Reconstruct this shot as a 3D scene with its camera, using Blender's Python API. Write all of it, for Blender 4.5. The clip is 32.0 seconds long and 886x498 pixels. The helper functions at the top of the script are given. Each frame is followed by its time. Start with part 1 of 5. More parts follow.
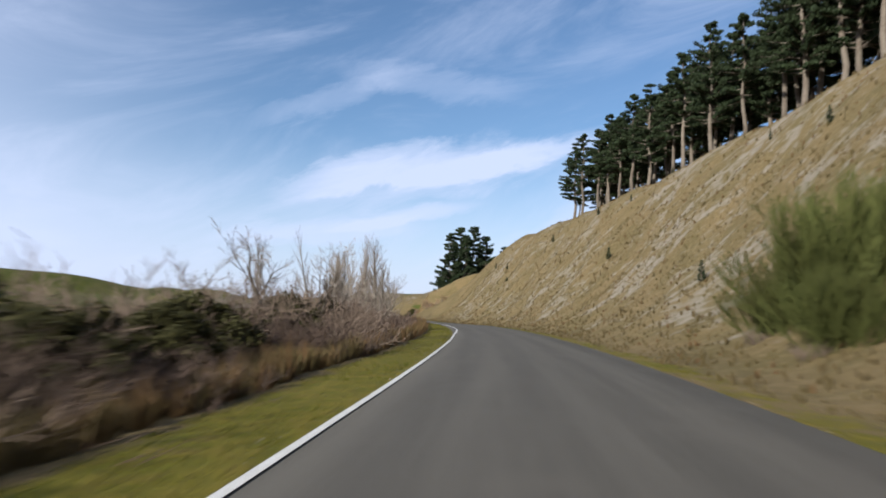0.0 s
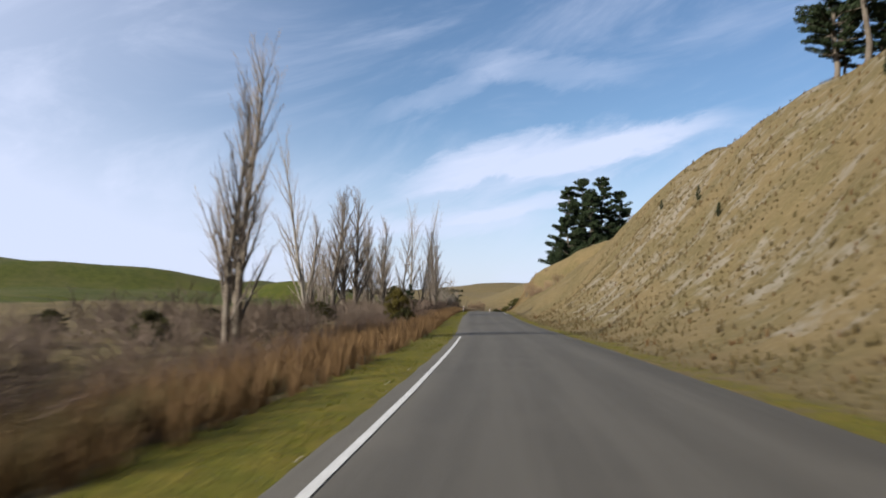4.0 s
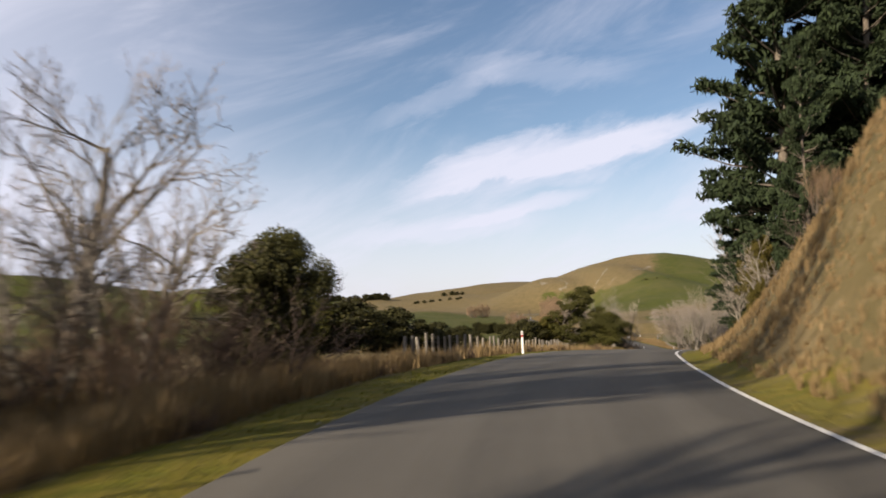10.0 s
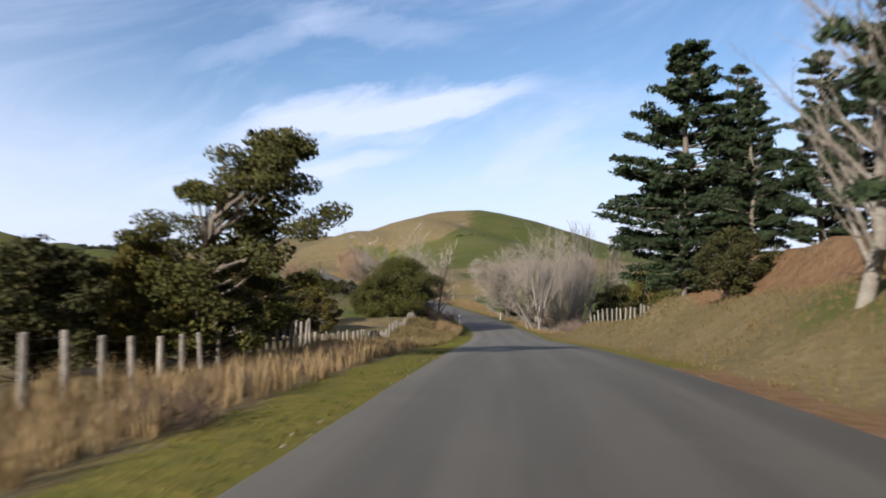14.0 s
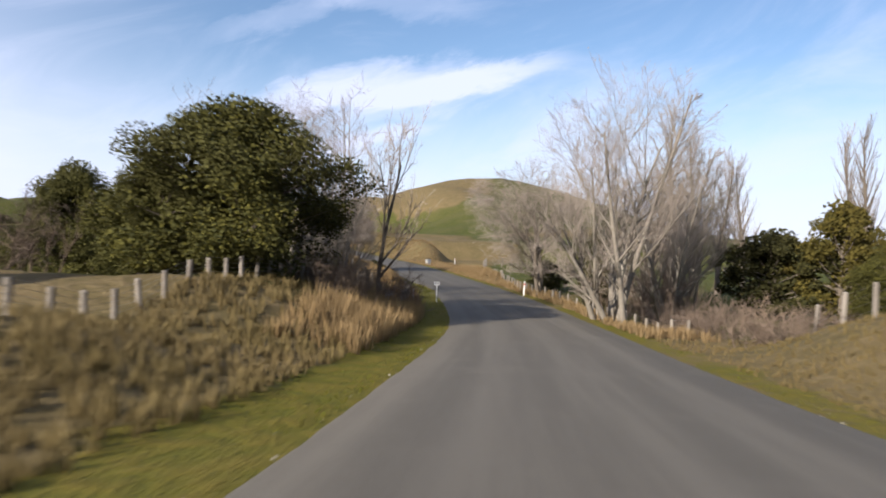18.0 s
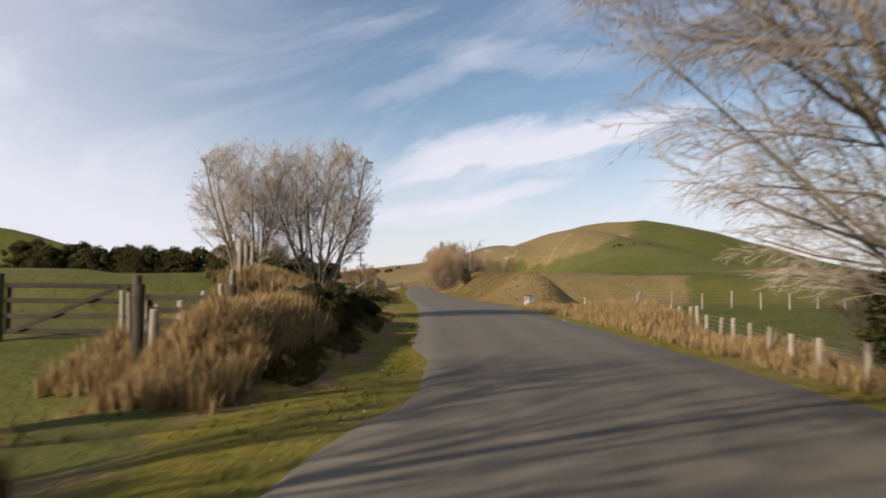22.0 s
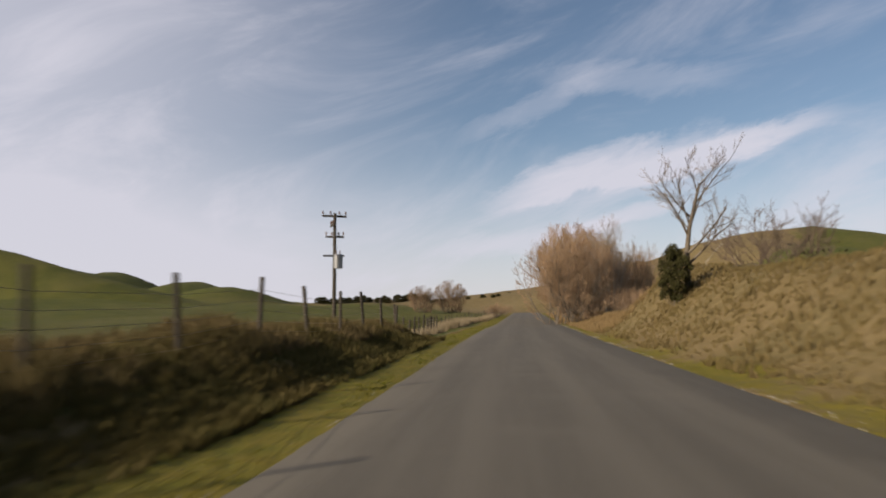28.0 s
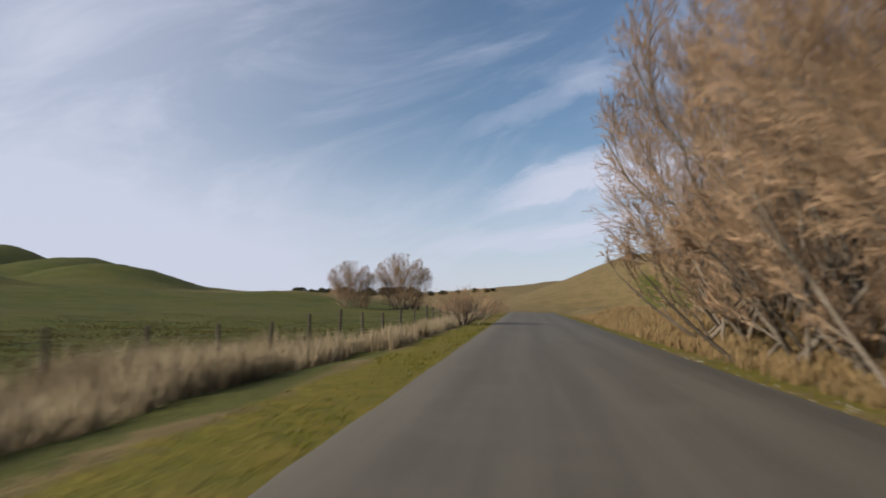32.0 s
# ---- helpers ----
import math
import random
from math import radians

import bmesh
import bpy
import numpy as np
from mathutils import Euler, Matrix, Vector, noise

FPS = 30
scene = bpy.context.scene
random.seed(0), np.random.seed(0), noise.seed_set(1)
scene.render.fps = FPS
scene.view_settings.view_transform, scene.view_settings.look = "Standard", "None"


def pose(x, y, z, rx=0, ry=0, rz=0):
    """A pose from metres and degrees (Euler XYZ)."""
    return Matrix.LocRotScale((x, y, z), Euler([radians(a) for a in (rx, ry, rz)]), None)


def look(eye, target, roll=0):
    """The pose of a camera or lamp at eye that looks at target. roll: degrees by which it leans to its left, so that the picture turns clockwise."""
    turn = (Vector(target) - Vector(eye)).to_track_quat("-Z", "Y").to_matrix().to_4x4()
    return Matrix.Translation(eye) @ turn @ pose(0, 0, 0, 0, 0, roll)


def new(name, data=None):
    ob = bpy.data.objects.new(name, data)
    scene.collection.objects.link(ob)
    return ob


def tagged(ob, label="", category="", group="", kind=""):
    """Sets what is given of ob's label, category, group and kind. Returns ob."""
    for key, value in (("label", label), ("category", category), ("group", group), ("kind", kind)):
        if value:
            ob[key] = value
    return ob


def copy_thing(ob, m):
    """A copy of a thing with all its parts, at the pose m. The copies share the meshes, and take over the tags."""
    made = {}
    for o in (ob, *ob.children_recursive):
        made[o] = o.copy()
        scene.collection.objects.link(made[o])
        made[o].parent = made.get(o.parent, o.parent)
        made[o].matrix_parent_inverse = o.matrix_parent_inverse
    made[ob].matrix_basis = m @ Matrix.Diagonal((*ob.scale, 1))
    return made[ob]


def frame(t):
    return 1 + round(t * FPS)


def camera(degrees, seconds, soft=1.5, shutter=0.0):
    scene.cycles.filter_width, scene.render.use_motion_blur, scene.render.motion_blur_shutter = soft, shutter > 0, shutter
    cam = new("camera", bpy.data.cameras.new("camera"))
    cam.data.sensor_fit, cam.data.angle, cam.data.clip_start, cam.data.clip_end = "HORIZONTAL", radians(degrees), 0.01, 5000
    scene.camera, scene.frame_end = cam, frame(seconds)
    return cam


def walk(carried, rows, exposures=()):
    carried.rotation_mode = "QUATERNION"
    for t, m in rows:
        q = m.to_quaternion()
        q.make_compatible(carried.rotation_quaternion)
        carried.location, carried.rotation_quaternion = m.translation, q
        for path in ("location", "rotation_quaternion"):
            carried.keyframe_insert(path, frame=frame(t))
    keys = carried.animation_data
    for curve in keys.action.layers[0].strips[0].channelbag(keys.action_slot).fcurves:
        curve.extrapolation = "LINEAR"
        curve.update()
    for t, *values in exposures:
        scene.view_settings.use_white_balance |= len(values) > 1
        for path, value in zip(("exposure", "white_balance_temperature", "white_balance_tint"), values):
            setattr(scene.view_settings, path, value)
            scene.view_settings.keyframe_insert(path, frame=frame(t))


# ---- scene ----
cam = camera(62.5, 32.0, soft=1.8, shutter=0.45)
PATH = [
    (0.0, (-0.00, -0.00, 1.35), (3.018, 9.490, 2.259), 2.28),
    (0.5, (3.84, 9.28, 1.48), (6.681, 18.825, 2.351), 1.32),
    (1.0, (7.58, 18.70, 1.58), (10.240, 28.307, 2.393), 1.25),
    (1.5, (11.32, 28.45, 1.61), (13.807, 38.110, 2.366), 1.08),
    (2.0, (14.88, 38.38, 1.62), (17.164, 48.086, 2.371), 1.76),
    (2.5, (18.28, 48.29, 1.62), (20.318, 58.054, 2.377), 2.04),
    (3.0, (21.33, 58.10, 1.67), (23.046, 67.916, 2.521), 1.76),
    (3.5, (24.04, 68.27, 1.81), (25.505, 78.126, 2.665), 1.74),
    (4.0, (26.59, 78.46, 1.80), (28.033, 88.327, 2.535), 1.26),
    (4.5, (29.06, 88.73, 1.72), (30.355, 98.620, 2.390), 0.92),
    (5.0, (31.41, 99.19, 1.58), (32.573, 109.100, 2.240), 0.69),
    (5.5, (33.60, 109.97, 1.51), (34.438, 119.896, 2.334), 0.54),
    (6.0, (35.74, 121.17, 1.53), (36.466, 131.117, 2.224), 1.91),
    (6.5, (37.83, 132.94, 1.40), (38.476, 142.894, 2.082), 3.11),
    (7.0, (40.04, 145.31, 1.40), (40.723, 155.249, 2.257), 3.84),
    (7.5, (42.38, 157.92, 1.56), (43.157, 167.855, 2.414), 2.90),
    (8.0, (44.84, 170.27, 1.73), (45.751, 180.193, 2.535), 0.27),
    (8.5, (47.32, 182.02, 1.77), (48.312, 191.944, 2.544), -1.09),
    (9.0, (49.68, 192.87, 1.75), (50.722, 202.780, 2.543), -0.45),
    (9.5, (51.78, 202.73, 1.74), (52.950, 212.623, 2.575), -0.73),
    (10.0, (53.66, 210.87, 1.74), (55.080, 220.738, 2.537), -1.02),
    (10.5, (55.36, 217.38, 1.68), (57.202, 227.179, 2.477), -2.02),
    (11.0, (57.55, 224.24, 1.53), (59.908, 233.933, 2.239), -2.07),
    (11.5, (60.21, 231.17, 1.39), (63.057, 240.738, 1.979), -2.02),
    (12.0, (63.01, 237.66, 1.25), (66.291, 247.099, 1.695), -2.15),
    (12.5, (65.80, 243.53, 0.99), (69.396, 252.862, 1.324), -1.63),
    (13.0, (68.55, 249.15, 0.65), (72.316, 258.414, 0.892), -0.20),
    (13.5, (71.29, 254.43, 0.27), (75.130, 263.663, 0.518), 0.22),
    (14.0, (74.03, 259.75, -0.11), (77.843, 268.992, 0.099), 0.58),
    (14.5, (76.73, 265.18, -0.47), (80.530, 274.428, -0.360), 0.27),
    (15.0, (79.81, 271.06, -0.87), (83.577, 280.329, -0.761), 0.68),
    (15.5, (82.75, 276.65, -1.27), (86.486, 285.920, -1.301), 0.30),
    (16.0, (85.48, 282.05, -1.74), (88.974, 291.415, -1.729), 0.60),
    (16.5, (88.07, 287.40, -2.22), (91.493, 296.798, -2.297), 0.96),
    (17.0, (90.65, 292.77, -2.77), (94.092, 302.156, -2.931), 1.44),
    (17.5, (93.34, 298.21, -3.36), (96.959, 307.526, -3.571), 2.08),
    (18.0, (96.10, 303.77, -3.95), (99.654, 313.115, -4.073), 2.03),
    (18.5, (98.64, 309.05, -4.47), (102.161, 318.413, -4.526), 1.42),
    (19.0, (101.11, 314.20, -4.94), (104.586, 323.575, -4.882), 0.65),
    (19.5, (103.78, 319.58, -5.29), (107.080, 329.021, -5.120), -0.37),
    (20.0, (106.30, 324.89, -5.65), (109.349, 334.412, -5.395), -1.34),
    (20.5, (108.37, 329.75, -5.95), (111.083, 339.372, -5.602), -1.04),
    (21.0, (110.14, 334.05, -6.07), (112.512, 343.753, -5.559), -0.90),
    (21.5, (111.70, 338.59, -6.17), (113.723, 348.364, -5.574), -0.29),
    (22.0, (113.05, 343.21, -6.25), (114.765, 353.045, -5.657), 0.52),
    (22.5, (114.24, 347.96, -6.29), (115.734, 357.825, -5.603), 0.93),
    (23.0, (115.60, 353.61, -6.26), (116.881, 363.493, -5.443), -0.06),
    (23.5, (116.72, 359.35, -6.21), (117.798, 369.249, -5.324), -0.18),
    (24.0, (117.80, 365.33, -6.12), (118.697, 375.249, -5.199), -0.18),
    (24.5, (118.84, 371.42, -6.07), (119.552, 381.349, -5.120), -0.45),
    (25.0, (119.85, 377.61, -5.99), (120.391, 387.548, -4.974), -0.66),
    (25.5, (120.76, 383.90, -5.79), (121.154, 393.844, -4.802), -0.86),
    (26.0, (121.66, 390.68, -5.69), (121.944, 400.638, -4.859), -0.57),
    (26.5, (122.56, 397.94, -5.72), (122.765, 407.918, -5.017), -0.33),
    (27.0, (123.46, 405.69, -5.78), (123.619, 415.665, -5.048), -0.14),
    (27.5, (124.41, 413.91, -5.75), (124.584, 423.856, -4.779), 0.05),
    (28.0, (125.36, 422.58, -5.65), (125.543, 432.531, -4.686), -0.34),
    (28.5, (126.35, 431.55, -5.56), (126.543, 441.502, -4.612), -0.65),
    (29.0, (127.33, 440.69, -5.47), (127.494, 450.646, -4.557), -0.75),
    (29.5, (128.34, 450.03, -5.36), (128.469, 459.978, -4.381), -1.45),
    (30.0, (129.22, 459.36, -5.11), (129.372, 469.312, -4.153), -1.26),
    (30.5, (130.30, 468.13, -4.99), (130.452, 478.086, -4.082), 0.18),
    (31.0, (131.49, 476.52, -4.97), (131.704, 486.475, -4.108), 0.72),
    (31.5, (132.56, 485.04, -4.90), (132.768, 495.000, -4.023), 1.21),
    (32.0, (133.60, 493.60, -4.80), (133.800, 503.561, -3.894), 1.33),
]
# seconds, stops, kelvin, tint: the camera's own exposure and white balance drift
walk(cam, [(t, look(eye, target, roll)) for t, eye, target, roll in PATH],
     [(0.0, 0.82, 6150, 10), (3.5, 0.82, 6250, 10), (6.0, 0.84, 7500, 13), (9.5, 0.88, 7400, 14), (13.0, 0.96, 6700, 14), (15.0, 1.00, 6050, 11),
      (18.0, 1.10, 6550, 14), (20.0, 1.20, 7500, 13), (21.4, 0.88, 7900, 14), (22.5, 0.88, 7500, 13), (25.0, 0.64, 7900, 14), (28.0, 0.56, 7700, 14), (31.0, 0.54, 7500, 14), (32.0, 0.52, 6900, 11)])

# ---------------------------------------------------------------- light
SUN_TO = Vector((0.84, 0.50, -0.41)).normalized()      # the way the sunlight travels
sun = new("sun", bpy.data.lights.new("sun", "SUN"))
sun.data.energy, sun.data.angle, sun.data.color = 5.0, radians(0.6), (1.0, 0.93, 0.82)
sun.rotation_euler = SUN_TO.to_track_quat("-Z", "Y").to_euler()


def link(tree, a, b):
    tree.links.new(a, b)


def node(tree, kind, **values):
    n = tree.nodes.new(kind)
    for key, value in values.items():
        n.inputs[key].default_value = value
    return n


def math_node(tree, op, a, b=0.0, c=0.0, clamp=False):
    n = tree.nodes.new("ShaderNodeMath")
    n.operation, n.use_clamp = op, clamp
    for k, v in enumerate((a, b, c)):
        if isinstance(v, (int, float)):
            n.inputs[k].default_value = v
        else:
            link(tree, v, n.inputs[k])
    return n.outputs[0]


def mix_node(tree, fac, a, b):
    n = tree.nodes.new("ShaderNodeMix")
    n.data_type = "RGBA"
    for k, v in ((0, fac), (6, a), (7, b)):
        if isinstance(v, (int, float)):
            n.inputs[k].default_value = v
        elif isinstance(v, tuple):
            n.inputs[k].default_value = (*v, 1.0) if len(v) == 3 else v
        else:
            link(tree, v, n.inputs[k])
    return n.outputs[2]


def ramp_node(tree, fac, low, high, smooth=True):
    n = tree.nodes.new("ShaderNodeMapRange")
    n.interpolation_type = "SMOOTHSTEP" if smooth else "LINEAR"
    n.inputs[1].default_value, n.inputs[2].default_value = low, high
    link(tree, fac, n.inputs[0])
    return n.outputs[0]


def build_sky():
    world = bpy.data.worlds.new("sky")
    world.use_nodes = True
    scene.world = world
    tr = world.node_tree
    tr.nodes.clear()
    out, bg = tr.nodes.new("ShaderNodeOutputWorld"), tr.nodes.new("ShaderNodeBackground")
    sky = tr.nodes.new("ShaderNodeTexSky")
    sky.sky_type, sky.sun_disc = "NISHITA", False
    sky.sun_elevation = math.asin(-SUN_TO.z)
    sky.sun_rotation = math.atan2(-SUN_TO.x, -SUN_TO.y)
    sky.air_density, sky.dust_density, sky.ozone_density = 1.0, 0.5, 3.5
    coord = tr.nodes.new("ShaderNodeTexCoord")
    sep = tr.nodes.new("ShaderNodeSeparateXYZ")
    link(tr, coord.outputs["Generated"], sep.inputs[0])
    x, y, z = sep.outputs
    # azimuth (to the right of +y) and height, both in degrees
    az = math_node(tr, "MULTIPLY", math_node(tr, "ARCTAN2", x, y), 57.2958)
    el = math_node(tr, "MULTIPLY", math_node(tr, "ARCSINE", z), 57.2958)
    # drifting cirrus: noise drawn out along a slanted way
    a = math_node(tr, "ADD", math_node(tr, "MULTIPLY", az, 0.90), math_node(tr, "MULTIPLY", el, 0.42))
    b = math_node(tr, "SUBTRACT", math_node(tr, "MULTIPLY", el, 0.90), math_node(tr, "MULTIPLY", az, 0.30))
    comb = tr.nodes.new("ShaderNodeCombineXYZ")
    link(tr, math_node(tr, "MULTIPLY", a, 0.05), comb.inputs[0])
    link(tr, math_node(tr, "MULTIPLY", b, 0.16), comb.inputs[1])
    n1 = node(tr, "ShaderNodeTexNoise", Scale=1.0, Detail=6.0, Roughness=0.62, Distortion=0.7)
    link(tr, comb.outputs[0], n1.inputs["Vector"])
    n2 = node(tr, "ShaderNodeTexNoise", Scale=3.2, Detail=5.0, Roughness=0.65, Distortion=0.4)
    link(tr, comb.outputs[0], n2.inputs["Vector"])
    thin = math_node(tr, "MULTIPLY", ramp_node(tr, n1.outputs[0], 0.40, 0.78), 0.45)

    def streak(az0, el0, long, wide, slope, amount):
        """One slanted feathered bank of cirrus."""
        da, de = math_node(tr, "SUBTRACT", az, az0), math_node(tr, "SUBTRACT", el, el0)
        across = math_node(tr, "SUBTRACT", de, math_node(tr, "MULTIPLY", da, slope))
        across = math_node(tr, "ADD", across, math_node(tr, "MULTIPLY", math_node(tr, "SUBTRACT", n2.outputs[0], 0.5), wide * 2.4))
        d = math_node(tr, "ADD", math_node(tr, "POWER", math_node(tr, "DIVIDE", da, long), 2.0),
                      math_node(tr, "POWER", math_node(tr, "DIVIDE", across, wide), 2.0))
        body = math_node(tr, "SUBTRACT", 1.0, ramp_node(tr, d, 0.0, 1.0))
        return math_node(tr, "MULTIPLY", body, amount)

    total = thin
    for s in STREAKS:
        total = math_node(tr, "ADD", total, streak(*s))
    veil = math_node(tr, "MULTIPLY", ramp_node(tr, math_node(tr, "ADD", az, math_node(tr, "MULTIPLY", n1.outputs[0], 18.0)), 14.0, -26.0), 0.72)
    low = math_node(tr, "MULTIPLY", ramp_node(tr, el, 15.0, 1.0), 0.75)
    total = math_node(tr, "ADD", math_node(tr, "ADD", total, veil), low)
    total = math_node(tr, "MULTIPLY", math_node(tr, "MINIMUM", total, 1.0), 0.92)
    col = mix_node(tr, total, sky.outputs[0], CLOUD)
    link(tr, col, bg.inputs[0])
    bg.inputs[1].default_value = 0.072
    link(tr, bg.outputs[0], out.inputs[0])


CLOUD = (5.75, 6.35, 8.1)
# azimuth, height, half length, half width (degrees), slope, amount
STREAKS = [(12.5, 11.3, 9.5, 1.9, 0.26, 0.62), (21.5, 12.0, 10.0, 1.3, 0.24, 0.60), (18.0, 11.0, 15.0, 2.4, 0.24, 0.28), (14.5, 7.6, 7.0, 0.8, 0.22, 0.50),
           (8.0, 6.0, 10.0, 1.6, 0.10, 0.30), (8.0, 16.2, 7.0, 1.3, 0.40, 0.22), (16.0, 18.0, 9.0, 1.6, -0.10, 0.22)]
build_sky()

# ---------------------------------------------------------------- materials


def surface(name, colours, scale=2.0, fine=30.0, rough=0.9, bump=0.3, bump_size=0.05, metal=0.0, random_tint=0.0, coat=0.0, through_light=0.0):
    """A mottled surface: three colours mixed by a coarse and a fine noise, with relief."""
    m = bpy.data.materials.new(name)
    m.use_nodes = True
    tr = m.node_tree
    tr.nodes.clear()
    out, pr = tr.nodes.new("ShaderNodeOutputMaterial"), tr.nodes.new("ShaderNodeBsdfPrincipled")
    coord = tr.nodes.new("ShaderNodeTexCoord")
    info = tr.nodes.new("ShaderNodeObjectInfo")
    shift = tr.nodes.new("ShaderNodeVectorMath")
    shift.operation = "MULTIPLY_ADD"
    link(tr, info.outputs["Random"], shift.inputs[0])
    shift.inputs[1].default_value = (31.0, 17.0, 23.0)
    link(tr, coord.outputs["Object"], shift.inputs[2])
    n1 = node(tr, "ShaderNodeTexNoise", Scale=scale, Detail=4.0, Roughness=0.6)
    n2 = node(tr, "ShaderNodeTexNoise", Scale=fine, Detail=3.0, Roughness=0.6)
    for n in (n1, n2):
        link(tr, shift.outputs[0], n.inputs["Vector"])
    col = mix_node(tr, ramp_node(tr, n1.outputs[0], 0.35, 0.65), colours[0], colours[1])
    col = mix_node(tr, math_node(tr, "MULTIPLY", ramp_node(tr, n2.outputs[0], 0.45, 0.7), 0.7), col, colours[2])
    if random_tint:
        hsv = tr.nodes.new("ShaderNodeHueSaturation")
        link(tr, math_node(tr, "ADD", 1.0 - random_tint, math_node(tr, "MULTIPLY", info.outputs["Random"], 2 * random_tint)), hsv.inputs["Value"])
        link(tr, col, hsv.inputs["Color"])
        col = hsv.outputs[0]
    link(tr, col, pr.inputs["Base Color"])
    pr.inputs["Roughness"].default_value, pr.inputs["Metallic"].default_value = rough, metal
    pr.inputs["Specular IOR Level"].default_value = 0.3
    if bump:
        bp = node(tr, "ShaderNodeBump", Strength=bump, Distance=bump_size)
        link(tr, n2.outputs[0], bp.inputs["Height"])
        link(tr, bp.outputs[0], pr.inputs["Normal"])
    shader = pr.outputs[0]
    if through_light:
        tl, mx = tr.nodes.new("ShaderNodeBsdfTranslucent"), tr.nodes.new("ShaderNodeMixShader")
        link(tr, col, tl.inputs[0])
        mx.inputs[0].default_value = through_light
        link(tr, shader, mx.inputs[1])
        link(tr, tl.outputs[0], mx.inputs[2])
        shader = mx.outputs[0]
    link(tr, shader, out.inputs[0])
    return m


def blades(name, root, tip, alt, rough=0.85, glow=0.35):
    """Grass blades and leaves that differ blade by blade."""
    m = bpy.data.materials.new(name)
    m.use_nodes = True
    tr = m.node_tree
    pr = tr.nodes["Principled BSDF"]
    out = tr.nodes["Material Output"]
    geo = tr.nodes.new("ShaderNodeNewGeometry")
    patch = node(tr, "ShaderNodeTexNoise", Scale=0.35, Detail=3.0)
    link(tr, geo.outputs["Position"], patch.inputs["Vector"])
    col = mix_node(tr, geo.outputs["Random Per Island"], root, tip)
    col = mix_node(tr, ramp_node(tr, patch.outputs[0], 0.42, 0.62), col, alt)
    link(tr, col, pr.inputs["Base Color"])
    pr.inputs["Roughness"].default_value = rough
    pr.inputs["Specular IOR Level"].default_value = 0.25
    tl, mx = tr.nodes.new("ShaderNodeBsdfTranslucent"), tr.nodes.new("ShaderNodeMixShader")
    link(tr, col, tl.inputs[0])
    mx.inputs[0].default_value = glow
    link(tr, pr.outputs[0], mx.inputs[1])
    link(tr, tl.outputs[0], mx.inputs[2])
    link(tr, mx.outputs[0], out.inputs[0])
    return m


def road_material():
    m = bpy.data.materials.new("chipseal")
    m.use_nodes = True
    tr = m.node_tree
    pr = tr.nodes["Principled BSDF"]
    uv = tr.nodes.new("ShaderNodeTexCoord")
    geo = tr.nodes.new("ShaderNodeNewGeometry")
    sep = tr.nodes.new("ShaderNodeSeparateXYZ")
    link(tr, uv.outputs["UV"], sep.inputs[0])
    chips = node(tr, "ShaderNodeTexNoise", Scale=55.0, Detail=3.0, Roughness=0.7)
    stain = node(tr, "ShaderNodeTexNoise", Scale=0.6, Detail=5.0, Roughness=0.6)
    drawn = node(tr, "ShaderNodeTexNoise", Scale=1.0, Detail=4.0, Roughness=0.6)
    stretch = tr.nodes.new("ShaderNodeVectorMath")
    stretch.operation, stretch.inputs[1].default_value = "MULTIPLY", (2.4, 0.10, 1.0)
    link(tr, uv.outputs["UV"], stretch.inputs[0])
    link(tr, stretch.outputs[0], drawn.inputs["Vector"])
    for n in (chips, stain):
        link(tr, geo.outputs["Position"], n.inputs["Vector"])
    # wheel tracks polished a little lighter, in both lanes
    wave = math_node(tr, "SINE", math_node(tr, "MULTIPLY", math_node(tr, "ADD", sep.outputs[0], 0.10), 4.2))
    track = math_node(tr, "ADD", math_node(tr, "MULTIPLY", wave, 0.12), math_node(tr, "MULTIPLY", drawn.outputs[0], 1.0))
    col = mix_node(tr, ramp_node(tr, track, 0.25, 0.80), (0.052, 0.046, 0.036), (0.076, 0.068, 0.054))
    col = mix_node(tr, math_node(tr, "MULTIPLY", ramp_node(tr, stain.outputs[0], 0.5, 0.75), 0.5), col, (0.086, 0.076, 0.060))
    col = mix_node(tr, math_node(tr, "MULTIPLY", ramp_node(tr, chips.outputs[0], 0.4, 0.7), 0.45), col, (0.105, 0.095, 0.077))
    # a newer, paler seal through the hollow
    fresh = math_node(tr, "MULTIPLY", ramp_node(tr, sep.outputs[1], 275.0, 318.0), ramp_node(tr, sep.outputs[1], 378.0, 362.0))
    lift = node(tr, "ShaderNodeHueSaturation", Value=1.38)
    link(tr, fresh, lift.inputs["Fac"])
    link(tr, col, lift.inputs["Color"])
    col = lift.outputs[0]
    link(tr, col, pr.inputs["Base Color"])
    pr.inputs["Roughness"].default_value = 0.85
    pr.inputs["Specular IOR Level"].default_value = 0.35
    bp = node(tr, "ShaderNodeBump", Strength=0.5, Distance=0.012)
    link(tr, chips.outputs[0], bp.inputs["Height"])
    link(tr, bp.outputs[0], pr.inputs["Normal"])
    return m


